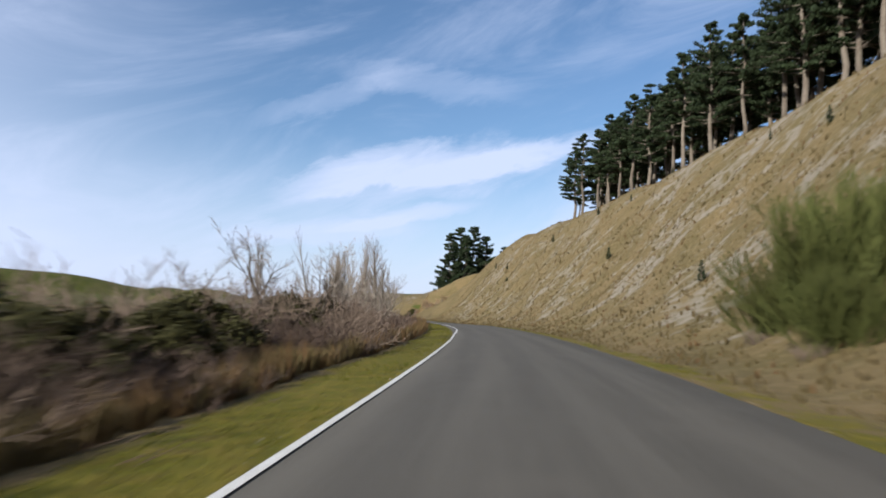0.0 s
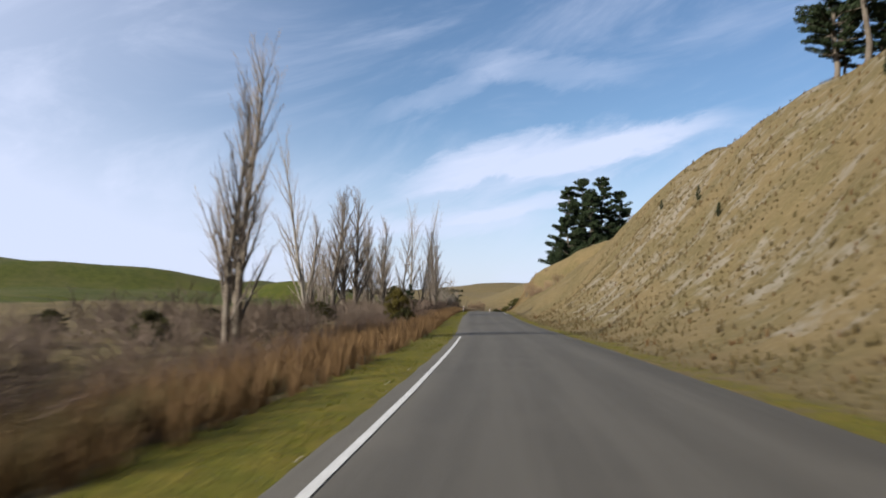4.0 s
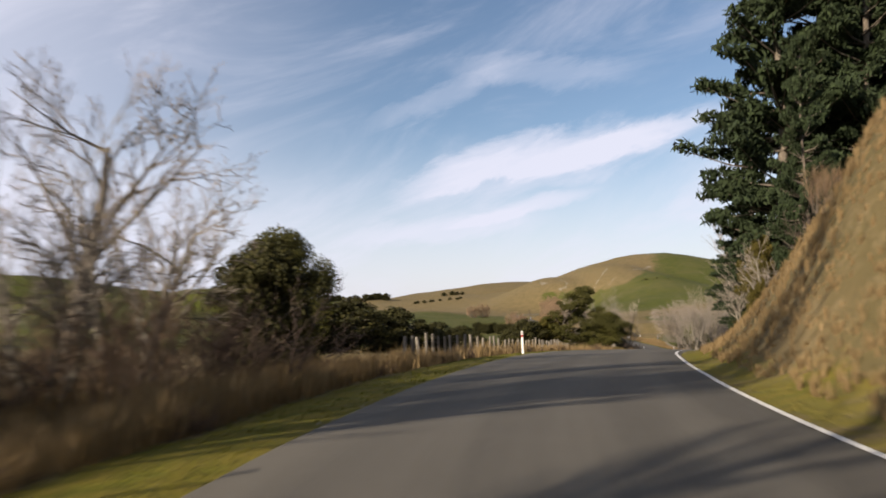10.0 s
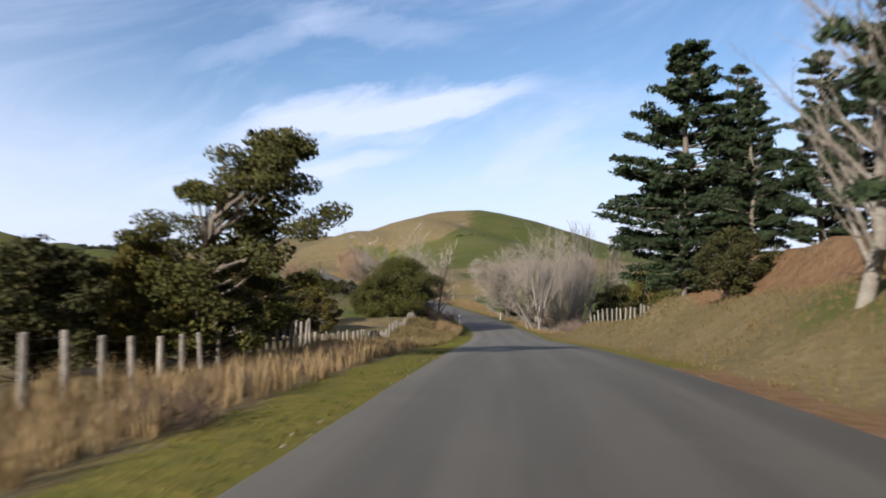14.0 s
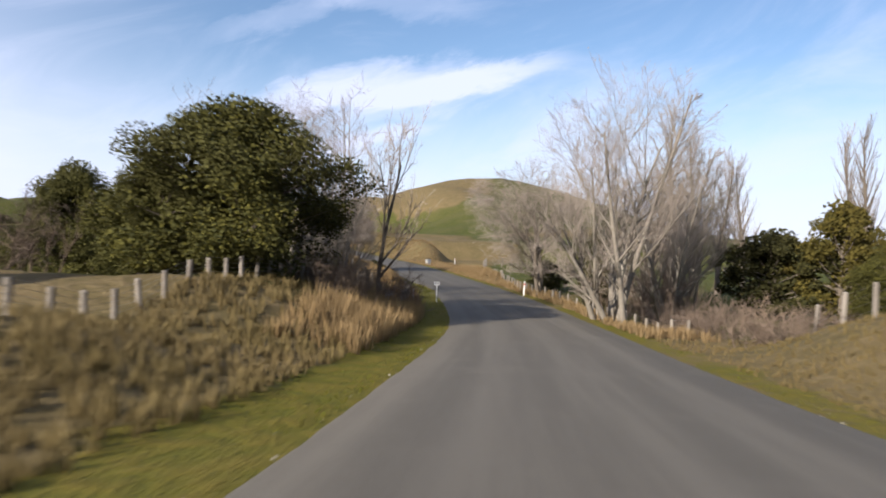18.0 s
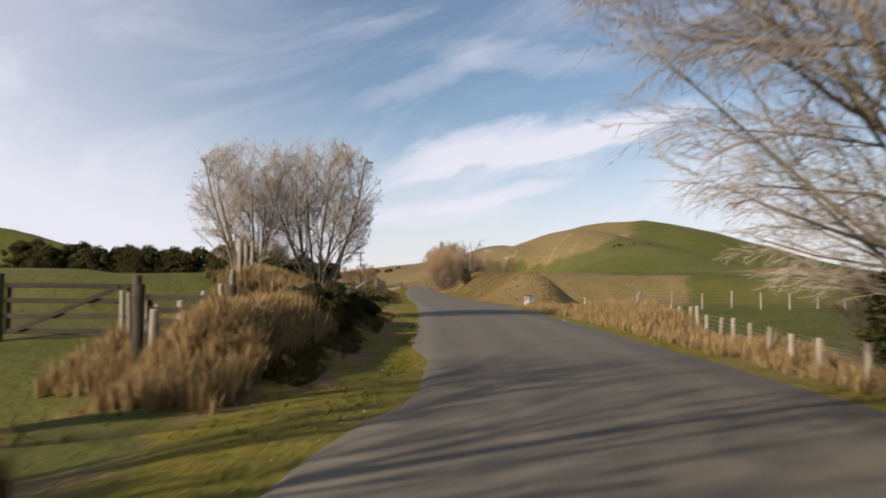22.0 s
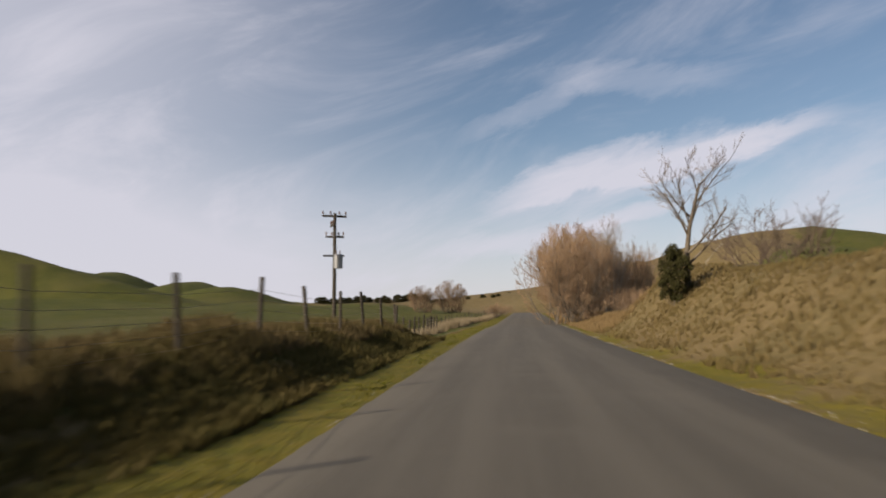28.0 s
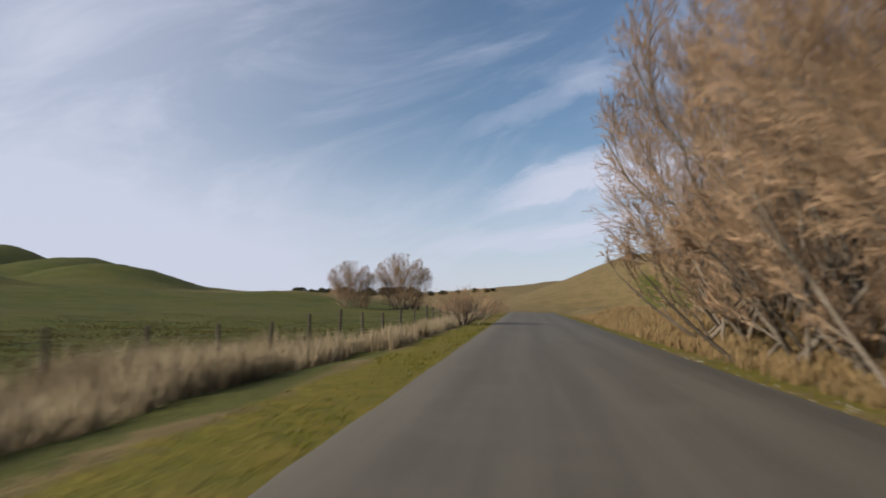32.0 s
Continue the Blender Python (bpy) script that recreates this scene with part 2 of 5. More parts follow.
def ground_material():
    """Dry grass, green pasture, mossy verge and bare pale clay, laid out by what grows where."""
    m = bpy.data.materials.new("ground_cover")
    m.use_nodes = True
    tr = m.node_tree
    pr = tr.nodes["Principled BSDF"]
    geo = tr.nodes.new("ShaderNodeNewGeometry")

    def noise_at(scale, detail=4.0, rough=0.6):
        n = node(tr, "ShaderNodeTexNoise", Scale=scale, Detail=detail, Roughness=rough)
        link(tr, geo.outputs["Position"], n.inputs["Vector"])
        return n.outputs[0]

    def attr(name):
        n = tr.nodes.new("ShaderNodeAttribute")
        n.attribute_name = name
        return n.outputs["Fac"]

    big, mid, small, tiny = noise_at(0.03), noise_at(0.25, 5.0), noise_at(2.2, 5.0, 0.7), noise_at(14.0, 4.0, 0.7)
    edge = math_node(tr, "MULTIPLY", math_node(tr, "SUBTRACT", math_node(tr, "ADD", mid, small), 1.0), 1.1)

    def cover(name):
        return ramp_node(tr, math_node(tr, "ADD", attr(name), edge), 0.35, 0.65)

    worn = math_node(tr, "MULTIPLY", math_node(tr, "SUBTRACT", math_node(tr, "ADD", noise_at(0.15, 4.0, 0.65), noise_at(0.6, 6.0, 0.7)), 1.0), 2.3)
    dry = mix_node(tr, ramp_node(tr, mid, 0.35, 0.65), (0.133, 0.096, 0.044), (0.091, 0.072, 0.029))
    dry = mix_node(tr, ramp_node(tr, small, 0.45, 0.7), dry, (0.162, 0.122, 0.061))
    dry = mix_node(tr, math_node(tr, "MULTIPLY", ramp_node(tr, tiny, 0.5, 0.75), 0.6), dry, (0.068, 0.048, 0.022))
    green = mix_node(tr, ramp_node(tr, mid, 0.35, 0.65), (0.038, 0.047, 0.008), (0.057, 0.061, 0.011))
    green = mix_node(tr, math_node(tr, "MULTIPLY", ramp_node(tr, small, 0.45, 0.7), 0.6), green, (0.066, 0.071, 0.015))
    verge = mix_node(tr, ramp_node(tr, small, 0.35, 0.65), (0.080, 0.080, 0.005), (0.128, 0.101, 0.013))
    verge = mix_node(tr, math_node(tr, "MULTIPLY", ramp_node(tr, tiny, 0.5, 0.75), 0.6), verge, (0.068, 0.054, 0.015))
    clay = mix_node(tr, ramp_node(tr, small, 0.35, 0.65), (0.164, 0.142, 0.105), (0.205, 0.181, 0.144))
    earth = mix_node(tr, ramp_node(tr, small, 0.35, 0.65), (0.114, 0.059, 0.028), (0.164, 0.099, 0.051))
    col = mix_node(tr, cover("green"), dry, green)
    col = mix_node(tr, cover("verge"), col, verge)
    col = mix_node(tr, ramp_node(tr, math_node(tr, "ADD", attr("clay"), worn), 0.26, 0.85), col, clay)
    col = mix_node(tr, cover("earth"), col, earth)
    col = mix_node(tr, math_node(tr, "MULTIPLY", ramp_node(tr, big, 0.4, 0.65), 0.25), col, (0.114, 0.091, 0.043))
    link(tr, col, pr.inputs["Base Color"])
    pr.inputs["Roughness"].default_value = 0.95
    pr.inputs["Specular IOR Level"].default_value = 0.15
    bp = node(tr, "ShaderNodeBump", Strength=0.8, Distance=0.18)
    link(tr, math_node(tr, "ADD", small, math_node(tr, "MULTIPLY", tiny, 0.3)), bp.inputs["Height"])
    link(tr, bp.outputs[0], pr.inputs["Normal"])
    return m


M_ROAD, M_GROUND = road_material(), ground_material()
M_LINE = surface("road_paint", ((0.560, 0.552, 0.520), (0.480, 0.472, 0.440), (0.205, 0.199, 0.187)), 3.0, 40.0, 0.7, 0.15, 0.004)
M_BARK = surface("grey_bark", ((0.122, 0.102, 0.079), (0.083, 0.065, 0.048), (0.170, 0.150, 0.122)), 1.2, 14.0, 0.95, 0.6, 0.03, random_tint=0.15)
M_TWIG = surface("bare_twigs", ((0.230, 0.194, 0.162), (0.174, 0.144, 0.118), (0.275, 0.239, 0.205)), 0.6, 8.0, 0.9, 0.0, random_tint=0.12)
M_WILLOW = surface("willow_twigs", ((0.241, 0.157, 0.094), (0.183, 0.120, 0.072), (0.293, 0.203, 0.130)), 0.6, 8.0, 0.9, 0.0, random_tint=0.1)
M_PALE = surface("pale_bark", ((0.210, 0.187, 0.153), (0.153, 0.133, 0.105), (0.249, 0.227, 0.193)), 1.0, 10.0, 0.9, 0.4, 0.02, random_tint=0.1)
M_NEEDLE = blades("pine_needles", (0.013, 0.022, 0.009), (0.028, 0.043, 0.015), (0.019, 0.029, 0.010), glow=0.12)
M_LEAF = blades("dark_leaves", (0.016, 0.018, 0.005), (0.051, 0.046, 0.010), (0.028, 0.027, 0.006), glow=0.12)
M_OLIVE = blades("olive_leaves", (0.048, 0.044, 0.009), (0.114, 0.091, 0.018), (0.074, 0.059, 0.011))
M_BROOM = blades("broom_shoots", (0.043, 0.054, 0.011), (0.096, 0.105, 0.028), (0.068, 0.074, 0.019))
M_TOTARA = blades("sunlit_olive_leaves", (0.021, 0.024, 0.005), (0.073, 0.067, 0.009), (0.042, 0.041, 0.008), glow=0.06)
M_BRIAR = surface("dark_briar_stems", ((0.076, 0.050, 0.036), (0.052, 0.036, 0.027), (0.110, 0.076, 0.054)), 0.6, 8.0, 0.9, 0.0, random_tint=0.2)
M_BRUSH = surface("brown_brush_twigs", ((0.120, 0.088, 0.064), (0.082, 0.060, 0.045), (0.165, 0.125, 0.092)), 0.6, 8.0, 0.9, 0.0, random_tint=0.25)
M_HILL = blades("weathered_hill_grass", (0.077, 0.059, 0.024), (0.148, 0.107, 0.050), (0.107, 0.083, 0.033))
M_BANK = blades("bank_grass", (0.110, 0.084, 0.034), (0.215, 0.160, 0.072), (0.155, 0.118, 0.048))
# rank grass with the shade of the left banks put into its colour
M_SHADY = blades("rank_shade_tinted_grass", (0.048, 0.046, 0.011), (0.114, 0.091, 0.031), (0.083, 0.065, 0.021))
M_PASTURE = blades("pasture_grass", (0.033, 0.045, 0.007), (0.072, 0.080, 0.014), (0.053, 0.060, 0.009))
M_TAN = blades("dry_grass", (0.170, 0.110, 0.047), (0.307, 0.222, 0.116), (0.236, 0.163, 0.078))
M_RUST = blades("rusty_grass", (0.098, 0.058, 0.026), (0.178, 0.108, 0.048), (0.136, 0.082, 0.036))
M_STRAW = blades("pale_straw", (0.195, 0.153, 0.093), (0.394, 0.328, 0.223), (0.233, 0.186, 0.116))
M_VERGE = blades("verge_grass", (0.066, 0.078, 0.006), (0.113, 0.114, 0.011), (0.120, 0.107, 0.017))
M_WOOD = surface("weathered_wood", ((0.170, 0.150, 0.125), (0.122, 0.105, 0.085), (0.221, 0.201, 0.173)), 1.5, 22.0, 0.9, 0.4, 0.01, random_tint=0.2)
M_WOODD = surface("dark_wood", ((0.041, 0.034, 0.026), (0.028, 0.023, 0.017), (0.058, 0.050, 0.039)), 1.5, 22.0, 0.9, 0.4, 0.01, random_tint=0.2)
M_WHITE = surface("white_paint", ((0.624, 0.624, 0.608), (0.576, 0.576, 0.552), (0.464, 0.456, 0.424)), 3.0, 25.0, 0.6, 0.1, 0.003)
M_RED = surface("red_reflector", ((0.284, 0.034, 0.022), (0.255, 0.028, 0.022), (0.227, 0.028, 0.022)), 8.0, 40.0, 0.4, 0.0)
M_BLACK = surface("black_paint", ((0.017, 0.017, 0.018), (0.014, 0.014, 0.015), (0.028, 0.028, 0.028)), 4.0, 30.0, 0.5, 0.0)
M_STEEL = surface("galvanised_steel", ((0.238, 0.244, 0.249), (0.193, 0.199, 0.205), (0.284, 0.290, 0.295)), 4.0, 30.0, 0.45, 0.1, 0.002, metal=0.8)
M_CERAMIC = surface("brown_insulator", ((0.091, 0.057, 0.040), (0.074, 0.046, 0.034), (0.114, 0.074, 0.051)), 5.0, 30.0, 0.3, 0.0)
M_STONE = surface("pale_stone", ((0.238, 0.221, 0.193), (0.193, 0.176, 0.153), (0.284, 0.267, 0.238)), 6.0, 30.0, 0.9, 0.4, 0.01)

# ---------------------------------------------------------------- the road's line
NODES = [
    (0.9, -0.4, -0.00), (8.7, 18.7, 0.19), (16.0, 38.1, 0.27), (22.3, 57.7, 0.35), (27.6, 77.7, 0.39),
    (32.1, 97.8, 0.27), (36.2, 118.0, 0.15), (39.9, 138.3, 0.12), (43.7, 158.6, 0.23), (47.8, 178.8, 0.36),
    (51.8, 199.1, 0.39), (56.1, 219.3, 0.25), (63.6, 238.4, -0.21), (73.4, 256.6, -1.26), (83.0, 274.9, -2.56),
    (92.3, 293.3, -4.25), (101.3, 311.9, -6.07), (109.9, 330.6, -7.27), (116.3, 350.2, -7.60), (119.9, 370.5, -7.41),
    (122.7, 391.0, -7.12), (125.0, 411.5, -7.07), (127.2, 432.0, -6.90), (129.5, 452.5, -6.62), (132.0, 473.0, -6.34),
    (134.7, 493.5, -6.15)]
TOTAL = 515.97


def spline(points, n):
    """A smooth line through evenly spaced points, as n samples a span."""
    p = np.array(points)
    p = np.vstack([2 * p[0] - p[1], p, 2 * p[-1] - p[-2]])
    out = []
    for i in range(1, len(p) - 2):
        for k in range(n):
            u = k / n
            out.append(0.5 * (2 * p[i] + (p[i + 1] - p[i - 1]) * u + (2 * p[i - 1] - 5 * p[i] + 4 * p[i + 1] - p[i + 2]) * u * u
                              + (3 * p[i] - p[i - 1] - 3 * p[i + 1] + p[i + 2]) * u ** 3))
    out.append(p[-2])
    return np.array(out)


AHEAD = 230


def lay_line():
    core = spline(NODES, 24)
    first, last = core[1] - core[0], core[-1] - core[-2]
    back = [core[0] - first / np.linalg.norm(first[:2]) * k * (1, 1, 0) for k in range(80, 0, -1)]
    ahead, p, h = [], core[-1].copy(), math.atan2(last[0], last[1])
    for k in range(1, AHEAD):
        h += radians(0.25) if 110 < k < 230 else 0
        p = p + (math.sin(h), math.cos(h), 0.02 if k < 100 else 0)
        ahead.append(p.copy())
    return np.vstack([back, core, ahead])


LINE = lay_line()
STEP = np.linalg.norm(np.diff(LINE[:, :2], axis=0), axis=1)
CHAIN = np.concatenate([[0], np.cumsum(STEP)])
CHAIN -= CHAIN[80]
CHAIN = np.where((CHAIN > 0) & (CHAIN <= CHAIN[-AHEAD]), CHAIN * TOTAL / CHAIN[-AHEAD], CHAIN)
CHAIN[1 - AHEAD:] = TOTAL + np.arange(1, AHEAD)
TANG = np.gradient(LINE[:, :2], axis=0)
TANG /= np.linalg.norm(TANG, axis=1)[:, None]
EDGE = 3.0


def on_road(s, u=0.0):
    """x, y and the road's height at the chainage s and u metres to the right of its middle."""
    x, y, z = (np.interp(s, CHAIN, LINE[:, k]) for k in range(3))
    tx, ty = (np.interp(s, CHAIN, TANG[:, k]) for k in range(2))
    return float(x + u * ty), float(y - u * tx), float(z)


def heading(s):
    tx, ty = (np.interp(s, CHAIN, TANG[:, k]) for k in range(2))
    return math.degrees(math.atan2(-tx, ty))


def step(v, a, b):
    k = np.clip((v - a) / (b - a), 0, 1)
    return k * k * (3 - 2 * k)


def span(s, a, b, soft=8.0):
    """1 between the chainages a and b, fading out over soft metres beyond them."""
    return step(s, a - soft, a) * (1 - step(s, b, b + soft))


def wobble(x, y, size, seed):
    """A cheap smooth unevenness between about -1 and 1."""
    a, b = x / size, y / size
    return (np.sin(a + 1.7 * seed) * np.cos(b * 1.13 + seed) + np.sin(a * 2.3 - b * 1.9 + 2.1 * seed) * 0.5 + np.sin(b * 3.1 + a * 0.7 + seed) * 0.35) / 1.6


# side (-1 left, 1 right), from, to, fade, foot, top (from the road's middle), height
BANKS = [
    # right: the long cut hill, then the wooded bank, the low bank and the last cutting
    (1, -90, 176.0, 42, 4.2, 34.0, 14.0), (1, -90, 247.0, 14, 3.9, 27.0, 8.5), (1, 200.0, 230.0, 26, 3.3, 9.0, 2.2),
    (1, 232.3, 276.4, 8, 3.4, 8.5, 1.3), (1, 236.0, 253.0, 8, 3.6, 11.0, 4.2), (1, 276.4, 308.4, 9, 4.0, 9.2, 2.4), (1, 313.3, 338.0, 7, 4.2, 8.4, 1.60),
    (1, 434.2, 484.8, 8, 3.5, 9.0, 3.0), (1, 422.9, 441.1, 8, 8.6, 14.0, -3.2), (1, 488, 620, 12, 4.2, 8.0, 1.0),
    (1, 352.2, 370.2, 4, 4.8, 6.6, -0.55), (1, 268, 312, 5, 9.2, 10.8, 2.0), (1, 391, 401, 4, 4.3, 5.8, 0.45), (1, 391, 401, 4, 6.4, 8.2, -0.55), (1, 264.2, 289.0, 8, 4.2, 8.0, 0.3),
    # left: the drop behind the verge, the dug bank by the round tree, the overgrown banks further on
    (-1, -90, 87.4, 25, 4.5, 9.0, -1.1), (-1, 104.5, 209.3, 14, 5.0, 9.0, -0.35), (-1, 226.6, 289.0, 10, 4.6, 7.0, -0.3),
    (-1, 332, 347, 9, 3.4, 8.6, 1.0), (-1, 340, 346, 7, 3.4, 8.6, 0.95), (-1, 375.3, 390.4, 2.5, 4.0, 5.8, 0.70), (-1, 375.3, 397.9, 2.5, 4.0, 5.8, 0.40), (-1, 380.0, 392.0, 5, 6.0, 8.5, 0.70), (-1, 402, 424, 16, 4.8, 19.0, 1.5), (-1, 373.6, 383.0, 3, 5.6, 7.4, -1.25),
    (-1, 426.1, 475.8, 5, 3.9, 6.8, 0.95), (-1, 335.9, 358.0, 6, 4.0, 8.0, -0.4), (-1, 477.6, 600, 10, 4.4, 8.5, -0.45),
]
# x, y, height of the top, half length, half width, turn in degrees
HILLS = [
    # the great hill ahead with its shoulders, then the far ridges and the knolls to the left
    (353.5, 878.5, 50.6, 155.2, 161.6, 0), (295.5, 843.8, 40.3, 89, 120.3, 0), (240.9, 816.2, 28.6, 71, 121.4, 0), (279.9, 816, 38.2, 66, 202.4, 0),
    (-18.3, 753.3, 17.5, 37.9, 45.3, 0), (33.3, 707.7, 11.5, 30.2, 64.2, 0), (54.6, 679.6, 7.9, 31.7, 48.8, 0), (-36.8, 719.1, 18.4, 56.6, 73.5, 0),
    (366.4, 1316.2, 40.6, 316.5, 122.6, 0), (71.9, 1220.4, 24.2, 225, 49.3, 0), (-4.8, 742.7, 6.4, 58.4, 103.5, 0), (-121.2, 688.6, 12.7, 253, 169.5, 30),
    (222, 942.9, 15.4, 159, 78, 0), (-159, 607.4, 24.3, 215, 41.8, 20), (122.5, 649.6, 3.1, 60, 40, 0), (-291.7, 795.6, 35.8, 151.8, 120.2, 0),
    (300, 770, 20, 60, 60, 0), (204, 1047.5, 18, 86.4, 78.3, 0), (-0.4, 615, 16.7, 63.8, 18, 0),
]


def near_line(x, y):
    """Chainage and offset of the nearest place on the road, for arrays."""
    s, u, d = np.zeros_like(x), np.zeros_like(x), np.full_like(x, 1e9)
    for i in range(0, len(LINE), 2):
        dx, dy = x - LINE[i, 0], y - LINE[i, 1]
        q = dx * dx + dy * dy
        m = q < d
        d[m] = q[m]
        s[m] = CHAIN[i] + dx[m] * TANG[i, 0] + dy[m] * TANG[i, 1]
        u[m] = dx[m] * TANG[i, 1] - dy[m] * TANG[i, 0]
    far = np.sqrt(d) > np.abs(u) + 3
    u[far] = (np.sign(u) * np.sqrt(d))[far]
    return s, u


def height(x, y, s=None, u=None):
    """The ground's height at arrays of places."""
    x, y = np.asarray(x, float), np.asarray(y, float)
    if s is None:
        s, u = near_line(x, y)
    road = np.interp(s, CHAIN, LINE[:, 2])
    away = np.abs(u)
    z = road * (1 - step(away, 60, 260)) - 0.05 * (1 - step(away, 2.6, 3.1)) - 0.015 - 0.10 * step(away, 3.0, 5.5)
    z = z - 1.5 * step(away, 40, 200)
    for side, a, b, soft, foot, top, h in BANKS:
        z = z + h * span(s, a, b, soft) * step(u * side, foot, top)
    rise = np.zeros_like(z)
    for hx, hy, h, hl, hw, turn in HILLS:
        c, k = math.cos(radians(turn)), math.sin(radians(turn))
        dx, dy = x - hx, y - hy
        e = ((dx * c + dy * k) / hl) ** 2 + ((dy * c - dx * k) / hw) ** 2
        rise = np.maximum(rise, (h + 1.5) * np.exp(-e * 1.4))
    z = z + rise * step(away, 8, 60)
    rough = step(away, 3.6, 7.0)
    steep = span(s, -60, 271.4, 10) * step(u, 4.5, 9.0) * (1 - step(u, 30, 40))
    z = z + steep * (0.22 * wobble(x, y, 2.1, 6) + 0.45 * wobble(x, y, 5.2, 8))
    z = z + rough * (0.07 * wobble(x, y, 0.9, 1) + 0.14 * wobble(x, y, 2.7, 2)) + step(away, 20, 80) * 1.1 * wobble(x, y, 19.0, 3)
    return z


def ground_at(s, u):
    x, y, _ = on_road(s, u)
    return x, y, float(height(np.array([x]), np.array([y]))[0])


def lines_of(fine_from, fine_to, step_fine, far_from, far_to):
    out, v, d = [], fine_to, step_fine
    while v < far_to:
        d *= 1.12
        v += d
        out.append(v)
    low, v, d = [], fine_from, step_fine
    while v > far_from:
        d *= 1.12
        v -= d
        low.append(v)
    return np.array(low[::-1] + list(np.arange(fine_from, fine_to + 1e-6, step_fine)) + out)


def mesh_object(name, verts, faces, material, smooth=False, parent=None):
    me = bpy.data.meshes.new(name)
    me.from_pydata([tuple(v) for v in verts], [], faces)
    me.materials.append(material)
    if smooth:
        me.polygons.foreach_set("use_smooth", [True] * len(me.polygons))
    me.update()
    ob = new(name, me)
    if parent:
        ob.parent = parent
    return ob


def grid_faces(rows, cols):
    i = np.arange(rows - 1)[:, None] * cols + np.arange(cols - 1)[None, :]
    return np.stack([i, i + 1, i + cols + 1, i + cols], -1).reshape(-1, 4).tolist()


def paint_cover(x, y, s, u, z):
    """What grows where: pasture, mossy verge, bare clay, red earth, between 0 and 1."""
    away = np.abs(u)
    verge = step(away, 2.4, 2.9) * (1 - step(away, 4.0, 5.2)) * np.where(u < 0, 1.0, np.where(s < 209.3, 0.55, 0.62))
    verge = np.maximum(verge, span(s, 374.0, 378.0, 4.0) * np.where(u < 0, step(away, 1.7, 2.2), 0.0) * (1 - step(away, 4.0, 5.2)))
    green = np.zeros_like(x)
    clay = np.full_like(x, -3.0)
    earth = np.zeros_like(x)
    n1, n2 = wobble(x, y, 7.0, 5), wobble(x, y, 3.0, 7)
    # pasture on the open ground to both sides of the later stretch
    green = np.maximum(green, np.where(u < -5.0, 0.9, 0) * step(s, 334.7, 350.2) * (1 - step(-u, 110, 170)))
    green = np.maximum(green, 0.85 * step(u, 6.0, 9.0) * span(s, 349.2, 415.4, 5))
    green = np.maximum(green, 0.75 * step(-u, 45, 70) * step(s, 199.4, 232.3) * (1 - step(y, 560, 700) * 0.6))
    # the great hill: green below a worn track that climbs to its top, tan beyond it
    side_x = np.interp(y, (705, 715, 810, 836, 880), (255, 270, 322, 340, 352))
    side_y = np.interp(x, (205, 228, 245, 255), (762, 745, 712, 705))
    face = np.maximum(np.where(y > 705, x - side_x, -99.0), np.where(x > 205, side_y - y, -99.0)) + 3 * n1
    hill = step(y, 560, 620) * step(x, 200, 215)
    near = 11 + 15 * step(s, 422, 450) + 2 * n1
    green = np.maximum(green, 0.9 * step(u, near, near + 7) * span(s + 10 * n1, 349.2, 520, 50))
    green = np.maximum(green, 0.50 * step(u, 4.5, 7.0) * span(s, 274.0, 290.0, 4) * (1 - step(u, 11, 14)))
    green = np.maximum(green, 0.9 * step(-u, 20, 40) * step(s, 400, 450) * (1 - step(x, 40, 80)))
    green = green * (1 - step(y, 600, 700) * step(x, 60, 100))
    green = np.maximum(green, 0.95 * hill * step(face, -3, 4))
    # worn clay on the cut hill, red earth under the pines
    cut = step(u, 4.5, 8.0) * (1 - step(u, 26, 34)) * span(s, -60, 166.6, 10)
    clay = np.maximum(clay, cut * (0.30 + 0.14 * n1 + 0.10 * n2) - 0.6 * (1 - cut))
    clay = np.where(cut > 0.02, clay, -3.0)
    earth = np.maximum(earth, span(s, 258.0, 316, 3) * step(u, 7.6, 8.8) * (1 - step(u, 14, 17)) * (0.75 + 0.3 * n2))
    earth = np.maximum(earth, span(s, 264.2, 289.0, 4) * step(u, 2.6, 3.0) * (1 - step(u, 3.9, 4.7)) * 0.95)
    earth = np.maximum(earth, span(s, 483.0, 503.9, 3) * step(-u, 4.0, 4.3) * (1 - step(-u, 4.7, 5.0)) * 0.60)
    earth = np.maximum(earth, span(s, 397.9, 411.1, 3) * step(-u, 4.2, 4.5) * (1 - step(-u, 5.0, 5.3)) * 0.60)
    earth = np.maximum(earth, span(s, 375.3, 396.0, 3) * step(-u, 3.65, 3.85) * (1 - step(-u, 4.3, 4.6)) * 0.85)
    # pale worn tracks across the great hill
    track = (np.abs(face + 6) < 5) | (np.abs(face + 30 + 6 * n1) < 5) | ((np.abs(face + 55) < 4) & (n2 > 0))
    clay = np.where(track & (y > 715) & (y < 850) & (x > 215) & (hill > 0.5), 0.7, clay)
    return {"green": green, "verge": verge, "clay": clay, "earth": earth}


